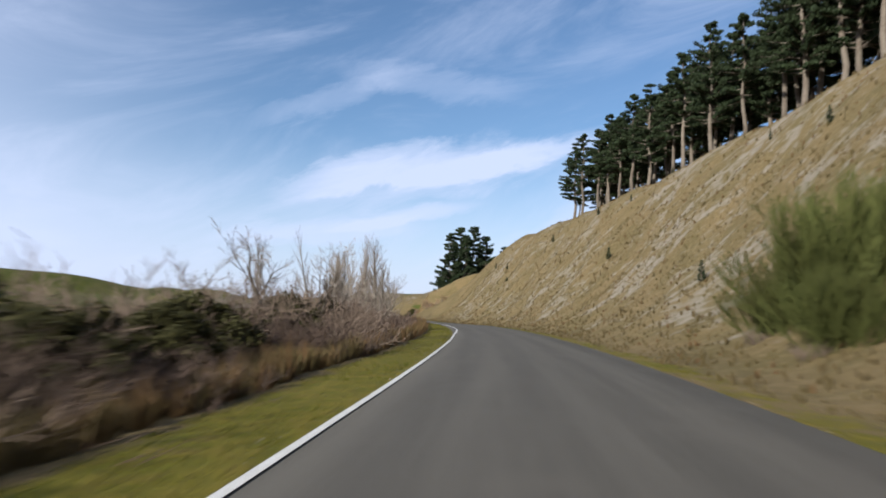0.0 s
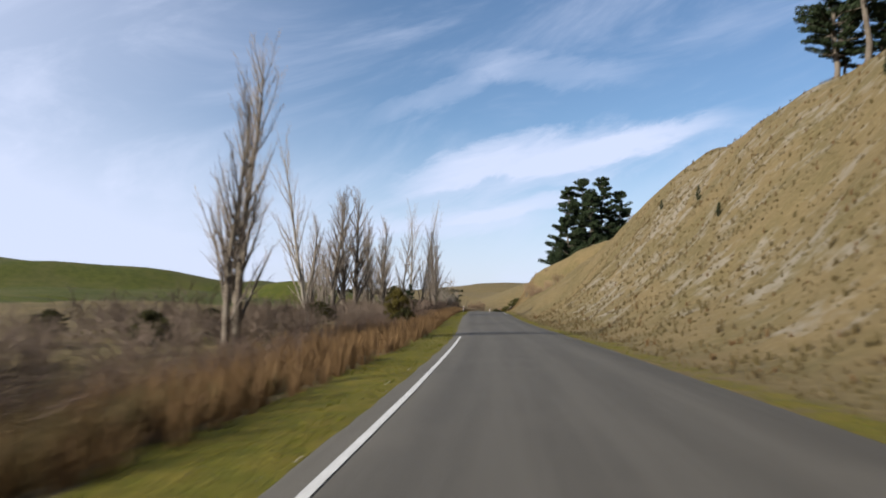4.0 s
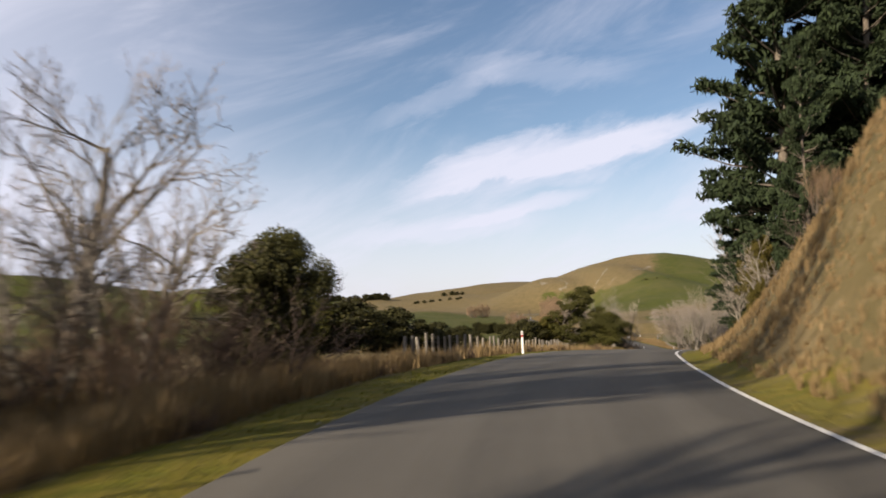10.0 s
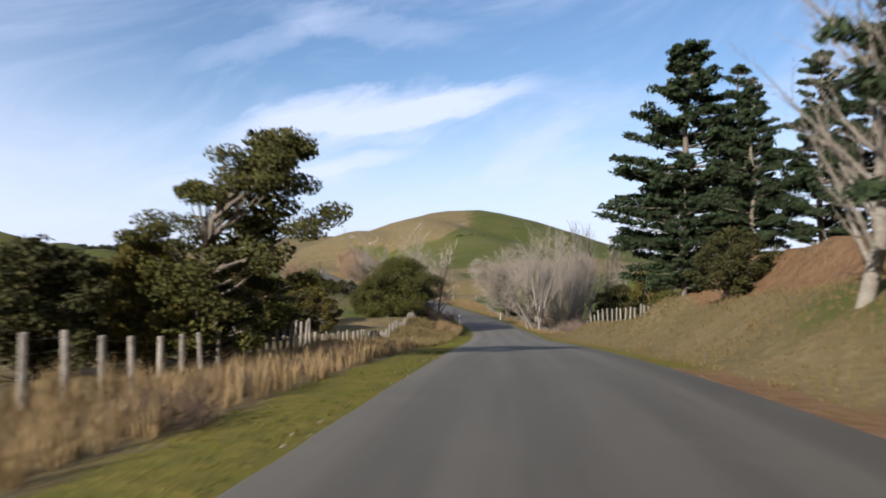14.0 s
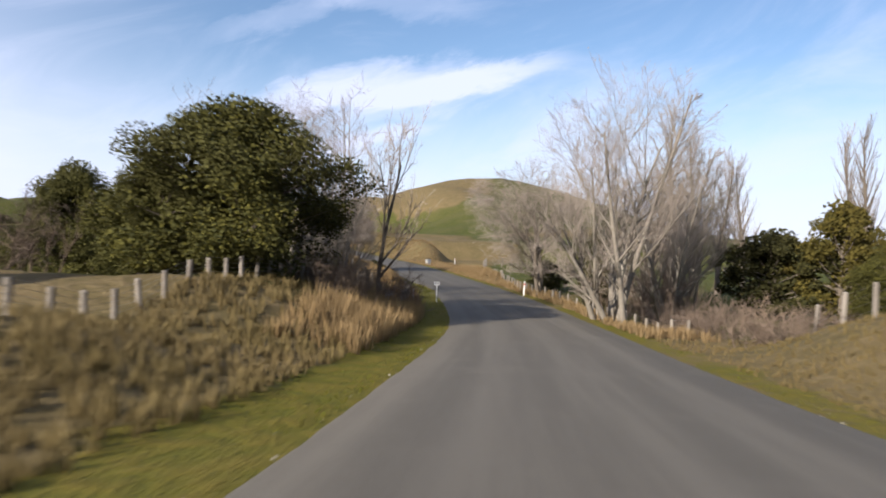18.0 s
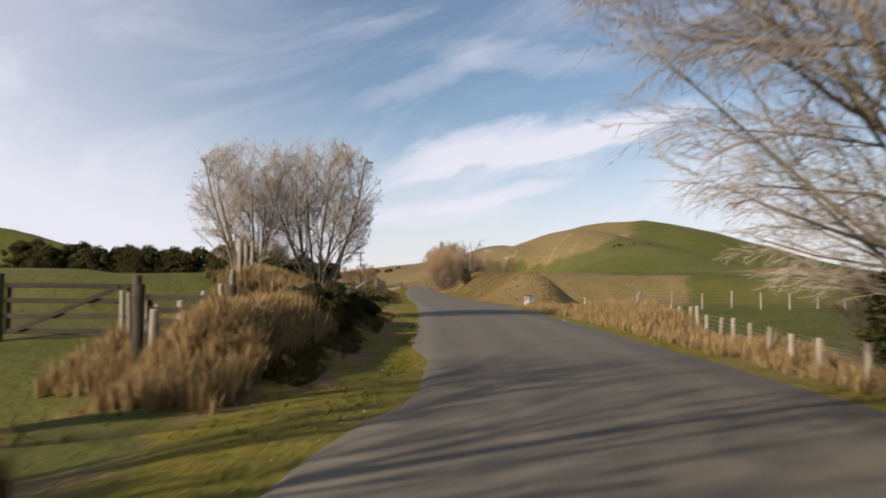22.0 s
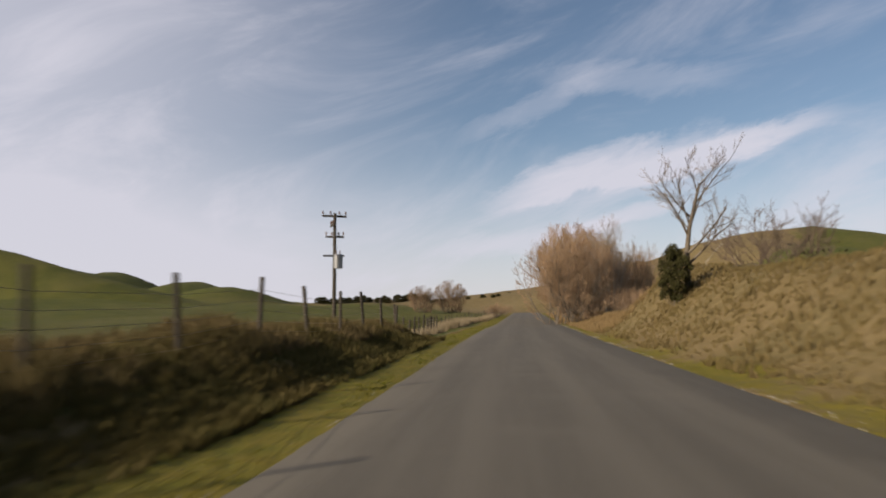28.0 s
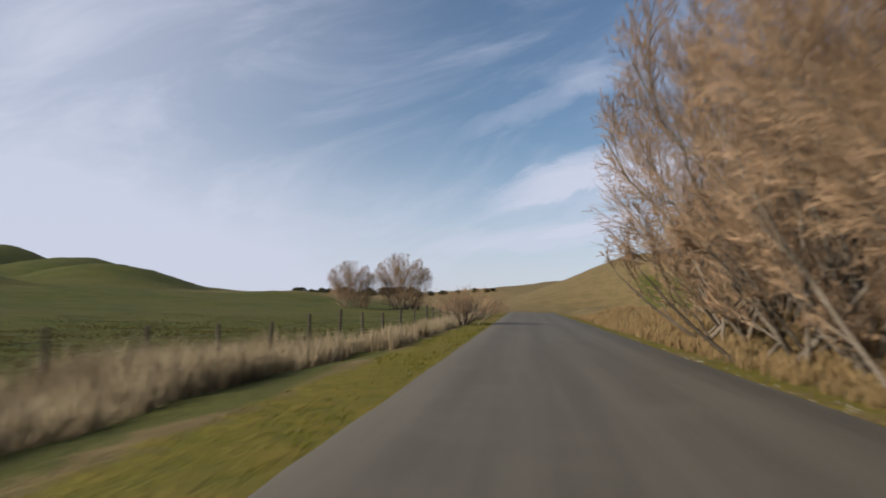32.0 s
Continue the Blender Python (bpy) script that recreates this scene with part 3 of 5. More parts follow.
def build_ground():
    xs = lines_of(GX[0], GX[1], 1.0, -1500, 1700)
    ys = lines_of(-30, GY, 1.25, -700, 3200)
    gx, gy = np.meshgrid(xs, ys)
    x, y = gx.ravel(), gy.ravel()
    s, u = near_line(x, y)
    z = height(x, y, s, u)
    verts = np.stack([x, y, z], 1)
    SHEET.extend((xs, ys, z.reshape(len(ys), len(xs))))
    ob = mesh_object("ground", verts, grid_faces(len(ys), len(xs)), M_GROUND, smooth=True)
    for key, value in paint_cover(x, y, s, u, z).items():
        layer = ob.data.attributes.new(key, "FLOAT", "POINT")
        layer.data.foreach_set("value", np.clip(value, -3, 1).astype(np.float32))
    tagged(ob, "rolling farmland of dry tan grass and green pasture", "ground", kind="structure")


def sheet_at(x, y):
    """The height of the ground sheet itself between its own far corners."""
    xs, ys, z = SHEET
    i, k = int(np.searchsorted(xs, x)) - 1, int(np.searchsorted(ys, y)) - 1
    a, b = (x - xs[i]) / (xs[i + 1] - xs[i]), (y - ys[k]) / (ys[k + 1] - ys[k])
    return float((z[k, i] * (1 - a) + z[k, i + 1] * a) * (1 - b) + (z[k + 1, i] * (1 - a) + z[k + 1, i + 1] * a) * b)


SHEET = []
GX = (-45, 185)
GY = 640
build_ground()


def ribbon(name, a, b, offsets, lift, material, step_len=2.0, ragged=0.0, drift=0.0, narrow=0.0):
    """A strip along the road between two chainages; offsets and lift run across it, it drifts sideways to its end,
    and its left edge steps in at the bend by the gateway."""
    n = max(2, int((b - a) / step_len))
    verts, uvs = [], []
    for i in range(n + 1):
        s = a + (b - a) * i / n
        for k, (off, up) in enumerate(zip(offsets, lift)):
            r = ragged * (noise.noise((s * 0.9, off, 3.0)) + 0.6 * noise.noise((s * 2.7, off, 7.0))) if k in (0, len(offsets) - 1) else 0.0
            r += drift * i / n + (narrow * float(span(s, 374.0, 378.0, 4.0)) if off < -2.5 else 0.0)
            x, y, z = on_road(s, off + r)
            verts.append((x, y, z + up))
            uvs.append((off + r, s))
    ob = mesh_object(name, verts, grid_faces(n + 1, len(offsets)), material, smooth=True)
    layer = ob.data.uv_layers.new(name="UVMap")
    for loop in ob.data.loops:
        layer.data[loop.index].uv = uvs[loop.vertex_index]
    return ob


CROSS = [-EDGE - 0.12, -EDGE + 0.1, -2.0, -1.0, 0.0, 1.0, 2.0, EDGE + 0.08, EDGE + 0.30]
road = ribbon("road", -70, TOTAL + AHEAD - 5, CROSS, [-0.09, 0.0, 0.02, 0.035, 0.04, 0.035, 0.02, 0.0, -0.09], M_ROAD, 0.8, 0.10, narrow=0.5)
tagged(road, "narrow grey chipseal country road without centre line", "road", kind="structure")

# ---------------------------------------------------------------- road paint and edge pieces
for a, b, u, end in ((-70, 22.0, -2.86, -2.88), (22.0, 42.0, -2.88, -2.92), (42.0, 56.0, -2.92, -2.57), (56.0, 119.0, -2.57, -2.62),
                     (192.0, 212.0, 2.85, 3.05), (212.0, 236.0, 3.05, 3.10), (236.0, 263.0, 3.10, 2.80)):
    line = ribbon("edge_line", a, b, [u - 0.05, u + 0.05], [0.016, 0.017], M_LINE, 1.0, 0.006, end - u)
    tagged(line, "worn white painted edge line on the road", "road marking", kind="structure")


# ---------------------------------------------------------------- small mesh helpers
def part(name, bm, material, parent=None, label=""):
    """Links a bmesh as one mesh object under a thing or a part."""
    me = bpy.data.meshes.new(name)
    bm.to_mesh(me)
    bm.free()
    me.materials.append(material)
    ob = new(name, me)
    ob.parent = parent
    if label:
        ob["label"] = label
    return ob


def box(bm, size, at=(0, 0, 0), turn=(0, 0, 0), bevel=0.0):
    made = bmesh.ops.create_cube(bm, size=1.0, matrix=pose(*at, *turn) @ Matrix.Diagonal((*size, 1)))
    if bevel:
        edges = list({e for v in made["verts"] for e in v.link_edges})
        bmesh.ops.bevel(bm, geom=edges, offset=bevel, segments=1, affect="EDGES")
    return bm


def rod(bm, r0, r1, length, at=(0, 0, 0), turn=(0, 0, 0), sides=10):
    bmesh.ops.create_cone(bm, cap_ends=True, segments=sides, radius1=r0, radius2=r1, depth=length, matrix=pose(*at, *turn))
    return bm


def thing(name, m, label, category, group=""):
    ob = new(name)
    ob.matrix_basis = m
    return tagged(ob, label, category, group)


def stand(s, u, turn=0.0, sink=0.0, scale=1.0):
    """A pose on the ground by the road, turned with it."""
    x, y, z = ground_at(s, u)
    return pose(x, y, z - sink, 0, 0, heading(s) + turn) @ Matrix.Scale(scale, 4)


# ---------------------------------------------------------------- trees
def tube(vs, fs, pts, radii, sides):
    base = len(vs)
    for i, (p, r) in enumerate(zip(pts, radii)):
        d = (pts[min(i + 1, len(pts) - 1)] - pts[max(i - 1, 0)]).normalized()
        a = d.orthogonal().normalized()
        b = d.cross(a)
        for k in range(sides):
            t = 2 * math.pi * k / sides
            vs.append(p + (a * math.cos(t) + b * math.sin(t)) * r)
    for i in range(len(pts) - 1):
        for k in range(sides):
            q = base + i * sides
            fs.append((q + k, q + (k + 1) % sides, q + sides + (k + 1) % sides, q + sides + k))


def turned(d, angle, rng):
    """d bent by an angle in degrees, to a random side."""
    a = d.orthogonal().normalized()
    a.rotate(Matrix.Rotation(rng.uniform(0, 2 * math.pi), 3, d))
    out = d.copy()
    out.rotate(Matrix.Rotation(radians(angle), 3, a))
    return out


def grow(store, p, d, length, radius, level, spec, rng):
    """A limb with its limbs. store: limb verts and faces, twig verts and faces."""
    last = level >= spec["levels"]
    if "dome" in spec:
        mid, wide, tall = spec["dome"]
        a, b = Vector((p.x / wide, p.y / wide, (p.z - mid) / tall)), Vector((d.x / wide, d.y / wide, d.z / tall))
        q, h = b.dot(b), a.dot(b)
        reach = (-h + math.sqrt(max(0.0, h * h - q * (a.dot(a) - 1)))) / q
        length = min(length, max(0.12, reach * (0.50 + 0.62 * rng.random() ** 0.8)))
    n = 1 if last else (5 if level == 0 else 3)
    pts, dirs = [p.copy()], [d.copy()]
    for k in range(n):
        d = (d + Vector((rng.gauss(0, 1), rng.gauss(0, 1), rng.gauss(0, 1))) * spec["wobble"] + Vector((0, 0, spec["up"][level]))).normalized()
        p = p + d * (length / n)
        pts.append(p)
        dirs.append(d)
    taper = spec.get("taper", 0.75)
    radii = [radius * (1 - taper * k / n) for k in range(n + 1)]
    thin = level >= spec["levels"] - 1
    tube(store[2 if thin else 0], store[3 if thin else 1], pts, radii, 3 if thin else (7 if level == 0 else 4))
    if last:
        return
    count = spec["kids"][level]
    for i in range(count):
        at = spec["from"][level] + (1 - spec["from"][level]) * (i + rng.random()) / count
        k = min(int(at * n), n - 1)
        q = pts[k].lerp(pts[k + 1], at * n - k)
        ang = rng.uniform(*spec["angle"][level])
        shorter = 1 - spec.get("cone", 0.4) * at
        way, long = turned(dirs[k + 1], ang, rng), length * spec["ratio"][level] * shorter * rng.uniform(0.75, 1.15)
        if q.z + way.z * long * 1.6 < 0.5:                  # limbs keep off the ground
            way.z = abs(way.z) + 0.15
            way.normalize()
        grow(store, q, way, long, max(radii[k] * spec["thin"], spec["least"]), level + 1, spec, rng)


def bare_tree(name, spec, label, bark, twigs, seed, category="tree"):
    rng = random.Random(seed)
    store = [[], [], [], []]
    for i in range(spec["stems"]):
        d = turned(Vector((0, 0, 1)), 0 if spec["stems"] == 1 else rng.uniform(*spec["lean"]), rng)
        foot = Vector((rng.uniform(-1, 1), rng.uniform(-1, 1), 0)) * spec.get("foot", 0.25) - Vector((0, 0, 0.4))
        grow(store, foot, d, spec["trunk"] * rng.uniform(0.85, 1.1), spec["radius"] * rng.uniform(0.8, 1.1), 0, spec, rng)
    root = new(name)
    mesh_object("trunk", store[0], store[1], bark, True, root)
    mesh_object("crown", store[2], store[3], twigs, False, root)
    top = max(v.z for v in store[2])
    return tagged(root, label, category), top


def leaf_faces(vs, fs, centre, radius, count, size, rng, flat=0.75, out=0.6, slim=0.32):
    """Small bent leaves in an uneven clump."""
    for _ in range(count):
        d = Vector((rng.gauss(0, 1), rng.gauss(0, 1), rng.gauss(0, 1))).normalized()
        p = centre + Vector((d.x, d.y, d.z * flat)) * radius * rng.random() ** 0.4
        n = (d * out + Vector((rng.gauss(0, 1), rng.gauss(0, 1), rng.gauss(0, 1))) * 0.7).normalized()
        a = n.orthogonal().normalized()
        a.rotate(Matrix.Rotation(rng.uniform(0, 6.28), 3, n))
        b = n.cross(a)
        w = size * rng.uniform(0.6, 1.3)
        q = len(vs)
        vs.extend((p - a * w * 0.5, p + b * w * slim, p + a * w * 0.6, p - b * w * slim))
        fs.append((q, q + 1, q + 2, q + 3))


def pine_tree(name, seed, tall, bare, wide, label, limbs=(4, 7)):
    """A pine: straight trunk, whorls of limbs with needle clumps."""
    rng = random.Random(seed)
    lv, lf, cv, cf = [], [], [], []
    pts = [Vector((0.15 * math.sin(k * 1.3 + seed), 0.15 * math.cos(k * 1.7), tall * k / 8 - 0.4)) for k in range(9)]
    tube(lv, lf, pts, [tall * 0.017 * (1 - 0.11 * k) + 0.02 for k in range(9)], 7)
    z = tall * bare
    while z < tall * 0.985:
        k = (z / tall - bare) / (1 - bare)
        reach = wide * (1 - k) ** 0.75 * (0.55 + 0.45 * min(1, k * 5)) + 0.35
        for i in range(rng.randint(*limbs)):
            t = rng.uniform(0, 6.28)
            r = reach * rng.uniform(0.45, 1.18)
            rise = rng.uniform(-0.16, 0.34) + 0.25 * k
            tip = Vector((math.cos(t) * r, math.sin(t) * r, z + r * rise))
            stem = Vector((0, 0, z))
            tube(lv, lf, [stem, stem.lerp(tip, 0.5) - Vector((0, 0, r * 0.05)), tip], [0.05 + 0.03 * (1 - k), 0.035, 0.012], 3)
            m = max(3, int(r * 2.3))
            for j in range(m):
                at = 0.35 + 0.65 * (j + 0.6) / m
                leaf_faces(cv, cf, stem.lerp(tip, at) + Vector((0, 0, 0.12)), 0.27 + 0.14 * r / wide, 38, 0.34, rng, 0.6, 0.35, 0.16)
        z += tall * rng.uniform(0.022, 0.052)
    root = new(name)
    mesh_object("trunk", lv, lf, M_BARK, True, root)
    mesh_object("crown", cv, cf, M_NEEDLE, False, root)
    return tagged(root, label, "tree"), tall


def leafy_tree(name, seed, tall, wide, low, clumps, leaves, size, material, label, lean=0.0, category="tree", flat=0.75):
    """An evergreen with a crown of many uneven clumps on spreading limbs."""
    rng = random.Random(seed)
    lv, lf, cv, cf = [], [], [], []
    stem = [Vector((lean * tall * k * k * 0.6 + 0.02 * tall * math.sin(5 * k + seed), 0.02 * tall * math.cos(4 * k + seed), tall * 0.8 * k - (0.4 if k == 0 else 0))) for k in (0, 0.25, 0.5, 0.75, 1.0)]
    tube(lv, lf, stem, [tall * 0.030 * (1 - 0.2 * k) for k in range(5)], 7)
    for i in range(clumps):
        h = (i + rng.random()) / clumps
        t = rng.uniform(0, 6.28)
        belly = math.sin(math.pi * (0.18 + 0.80 * h)) ** 0.7
        inner = i % 4 == 0
        r = wide * belly * (rng.uniform(0.1, 0.5) if inner else rng.uniform(0.6, 1.0))
        c = Vector((math.cos(t) * r + lean * h * tall, math.sin(t) * r, tall * (low + (0.93 - low) * h)))
        k = min(3.99, max(0.3, (c.z / tall - 0.12) / 0.8 * 4 * 0.85))
        fork = stem[int(k)].lerp(stem[int(k) + 1], k - int(k))
        tube(lv, lf, [fork, fork.lerp(c, 0.55) + Vector((0, 0, -0.02 * tall)), c], [tall * 0.008, tall * 0.005, 0.012], 4)
        leaf_faces(cv, cf, c, wide * (0.30 if inner else rng.uniform(0.13, 0.24)), leaves, size * (1.5 if inner else 1.0), rng, flat)
    root = new(name)
    mesh_object("trunk", lv, lf, M_BARK, True, root)
    mesh_object("crown", cv, cf, material, False, root)
    return tagged(root, label, category), tall


POPLAR = dict(levels=3, stems=1, trunk=12.0, radius=0.22, kids=(40, 8, 7), angle=((14, 30), (12, 34), (15, 40)), ratio=(0.40, 0.42, 0.5),
              up=(0.0, 0.10, 0.10, 0.08), wobble=0.05, thin=0.42, least=0.007, cone=0.55, taper=0.85)
POPLAR["from"] = (0.10, 0.15, 0.1)
OPEN = dict(levels=4, stems=1, trunk=7.0, radius=0.24, kids=(9, 6, 5, 4), angle=((28, 60), (25, 55), (20, 50), (15, 45)), ratio=(0.62, 0.55, 0.5, 0.5),
            up=(0.0, 0.05, 0.06, 0.06, 0.05), wobble=0.12, thin=0.52, least=0.012, cone=0.3, taper=0.7)
OPEN["from"] = (0.28, 0.2, 0.15, 0.1)
WILLOW = dict(levels=4, stems=8, trunk=4.6, radius=0.13, lean=(8, 58), kids=(6, 6, 6, 8), angle=((16, 46), (18, 50), (20, 50), (18, 48)), ratio=(0.66, 0.60, 0.54, 0.5),
              up=(0.04, 0.05, 0.05, 0.04, 0.02), wobble=0.08, thin=0.5, least=0.0055, cone=0.25, taper=0.72, foot=0.7)
WILLOW["from"] = (0.25, 0.15, 0.1, 0.1)
BRUSH = dict(levels=3, stems=16, trunk=2.0, radius=0.028, lean=(5, 45), kids=(6, 6, 4), angle=((14, 40), (18, 45), (18, 45)), ratio=(0.62, 0.55, 0.5),
             up=(0.06, 0.06, 0.05, 0.03), wobble=0.12, thin=0.6, least=0.007, cone=0.2, taper=0.7, foot=1.3)
BRUSH["from"] = (0.15, 0.1, 0.1)
WHIPS = dict(levels=2, stems=34, trunk=3.4, radius=0.022, lean=(2, 24), kids=(7, 5), angle=((10, 30), (12, 34)), ratio=(0.5, 0.5),
             up=(0.08, 0.08, 0.05), wobble=0.06, thin=0.6, least=0.008, cone=0.3, taper=0.7, foot=1.4)
WHIPS["from"] = (0.2, 0.1)

DOME = dict(levels=4, stems=26, trunk=5.6, radius=0.045, lean=(2, 74), kids=(7, 6, 6, 8), angle=((10, 30), (12, 36), (14, 40), (14, 40)), ratio=(0.55, 0.55, 0.5, 0.48),
            up=(0.05, 0.04, 0.03, 0.02, 0.0), wobble=0.10, thin=0.50, least=0.0040, cone=0.1, taper=0.75, foot=1.3, dome=(3.0, 3.5, 3.4))
DOME["from"] = (0.15, 0.15, 0.1, 0.1)
CROWN = dict(levels=4, stems=7, trunk=6.4, radius=0.105, lean=(3, 34), kids=(12, 8, 7, 7), angle=((28, 64), (24, 58), (22, 54), (20, 50)), ratio=(0.52, 0.55, 0.5, 0.48),
             up=(0.02, 0.0, 0.0, -0.02, -0.05), wobble=0.06, thin=0.46, least=0.0044, cone=0.1, taper=0.78, foot=0.35, dome=(4.1, 3.5, 2.95))
CROWN["from"] = (0.26, 0.2, 0.15, 0.1)
FAN = {**CROWN, "stems": 7, "trunk": 9.0, "radius": 0.15, "lean": (3, 38), "kids": (10, 7, 6, 6), "angle": ((18, 46), (16, 42), (18, 46), (18, 46)), "up": (0.04, 0.03, 0.03, 0.02, 0.0), "dome": (5.4, 4.1, 4.7), "foot": 0.6}
FAN["from"] = (0.2, 0.15, 0.1, 0.1)
WEEP = {**CROWN, "stems": 4, "trunk": 8.0, "radius": 0.15, "lean": (6, 32), "wobble": 0.10, "up": (0.02, 0.0, -0.02, -0.06, -0.12), "kids": (13, 8, 8, 8),
        "angle": ((30, 68), (18, 46), (18, 46), (16, 44)), "ratio": (0.62, 0.52, 0.5, 0.5), "thin": 0.38, "dome": (5.2, 4.9, 4.3)}
WEEP["from"] = (0.14, 0.15, 0.1, 0.1)
SHOOTS = dict(levels=2, stems=70, trunk=2.0, radius=0.016, lean=(2, 50), kids=(9, 8), angle=((10, 30), (10, 30)), ratio=(0.55, 0.55),
              up=(0.10, 0.12, 0.10), wobble=0.08, thin=0.7, least=0.010, cone=0.2, taper=0.6, foot=0.9)
SHOOTS["from"] = (0.2, 0.1)

MAKERS = {
    "poplar": lambda: bare_tree("poplar_tree", POPLAR, "tall slender bare grey poplar in winter", M_BARK, M_TWIG, 3),
    "poplar_b": lambda: bare_tree("poplar_tree", {**POPLAR, "kids": (26, 8, 5), "angle": ((18, 36), (12, 36), (15, 42)), "wobble": 0.07},
                                  "ragged bare grey poplar with dead branches", M_PALE, M_TWIG, 8),
    "open": lambda: bare_tree("bare_tree", OPEN, "open leafless tree with crooked grey limbs", M_BARK, M_TWIG, 5),
    "open_b": lambda: bare_tree("bare_tree", {**OPEN, "stems": 3, "lean": (6, 26), "radius": 0.17}, "leafless pale tree forked near the ground", M_PALE, M_TWIG, 12),
    "willow_b": lambda: bare_tree("willow_tree", {**WILLOW, "stems": 11, "lean": (6, 58), "radius": 0.11, "kids": (7, 6, 6, 6)},
                                  "dense leafless willow with tawny orange twigs", M_BARK, M_WILLOW, 33),
    "willow_c": lambda: bare_tree("willow_tree", {**WILLOW, "stems": 5, "kids": (6, 5, 5, 4), "lean": (6, 40), "radius": 0.12}, "open leafless pale willow with fine branches", M_PALE, M_TWIG, 26),
    "brush": lambda: bare_tree("bare_shrub", BRUSH, "tangled leafless grey-brown shrub", M_BRUSH, M_BRUSH, 41, "shrub"),
    "whips": lambda: bare_tree("coppice_shrub", WHIPS, "thicket of tawny upright bare shoots", M_BARK, M_WILLOW, 47, "shrub"),
    "pine": lambda: pine_tree("pine_tree", 2, 15.0, 0.42, 3.0, "tall dark green pine with a bare lower trunk"),
    "pine_full": lambda: pine_tree("pine_tree", 7, 15.0, 0.06, 4.2, "dark green pine branched to the ground", (7, 10)),
    "pine_b": lambda: pine_tree("pine_tree", 11, 17.0, 0.30, 3.6, "tall dark green plantation pine"),
    "round": lambda: leafy_tree("round_tree", 4, 9.0, 5.4, 0.10, 130, 520, 0.15, M_TOTARA, "broad round dark olive evergreen tree"),
    "shrub": lambda: leafy_tree("evergreen_shrub", 9, 4.0, 2.2, 0.12, 70, 180, 0.125, M_LEAF, "dense dark green evergreen shrub"),
    "olive": lambda: leafy_tree("evergreen_shrub", 14, 4.0, 2.0, 0.10, 70, 180, 0.12, M_OLIVE, "yellow-green leafy evergreen shrub"),
    "ragged": lambda: leafy_tree("evergreen_tree", 19, 9.0, 3.7, 0.12, 84, 420, 0.13, M_TOTARA, "ragged evergreen tree leaning with the wind", 0.36, flat=0.5),
    "broom": lambda: bare_tree("broom_bush", SHOOTS, "feathery green broom bush on the roadside bank", M_BROOM, M_BROOM, 23, "bush"),
    "briar": lambda: bare_tree("briar_shrub", {**BRUSH, "stems": 26, "lean": (5, 60), "foot": 1.6}, "dark tangled leafless briar", M_BRIAR, M_BRIAR, 44, "shrub"),
    "dome": lambda: bare_tree("willow_tree", DOME, "rounded leafless willow with dense tawny orange twigs down to the ground", M_BARK, M_WILLOW, 35),
    "crown": lambda: bare_tree("willow_tree", CROWN, "leafless willow with a rounded crown of fine pale twigs", M_BARK, M_TWIG, 29),
    "fan": lambda: bare_tree("willow_tree", FAN, "tall leafless willow fanning into fine pale branches", M_PALE, M_TWIG, 39),
    "weeping": lambda: bare_tree("weeping_willow", WEEP, "leafless willow with a wide crown of drooping twigs", M_BARK, M_TWIG, 61),
    "cypress": lambda: leafy_tree("cypress_tree", 27, 6.0, 1.25, 0.04, 60, 90, 0.26, M_LEAF, "narrow dark green cypress tree"),
}
PROTO = {}


def plant_at(kind, x, y, z, tall, wide=1.0, spin=0.0, label="", group=""):
    """A tree or shrub of a given height at a place."""
    first = kind not in PROTO
    if first:
        PROTO[kind] = MAKERS[kind]()
    root, natural = PROTO[kind]
    k = tall / natural
    m = pose(x, y, z - 0.05, 0, 0, spin) @ Matrix.Diagonal((k * wide, k * wide, k, 1))
    if first:
        root.matrix_basis = m
        ob = root
    else:
        ob = copy_thing(root, pose(0, 0, 0))
        ob.matrix_basis = m
    return tagged(ob, label, group=group)


def plant(kind, s, u, top, wide=1.0, turn=None, label="", group=""):
    """A tree or shrub by the road whose tip is top metres over the road."""
    x, y, z = ground_at(s, u)
    spin = (s * 37.0 + u * 91.0) % 360 if turn is None else turn
    return plant_at(kind, x, y, z, max(0.6, on_road(s)[2] + top - z), wide, spin, label, group)


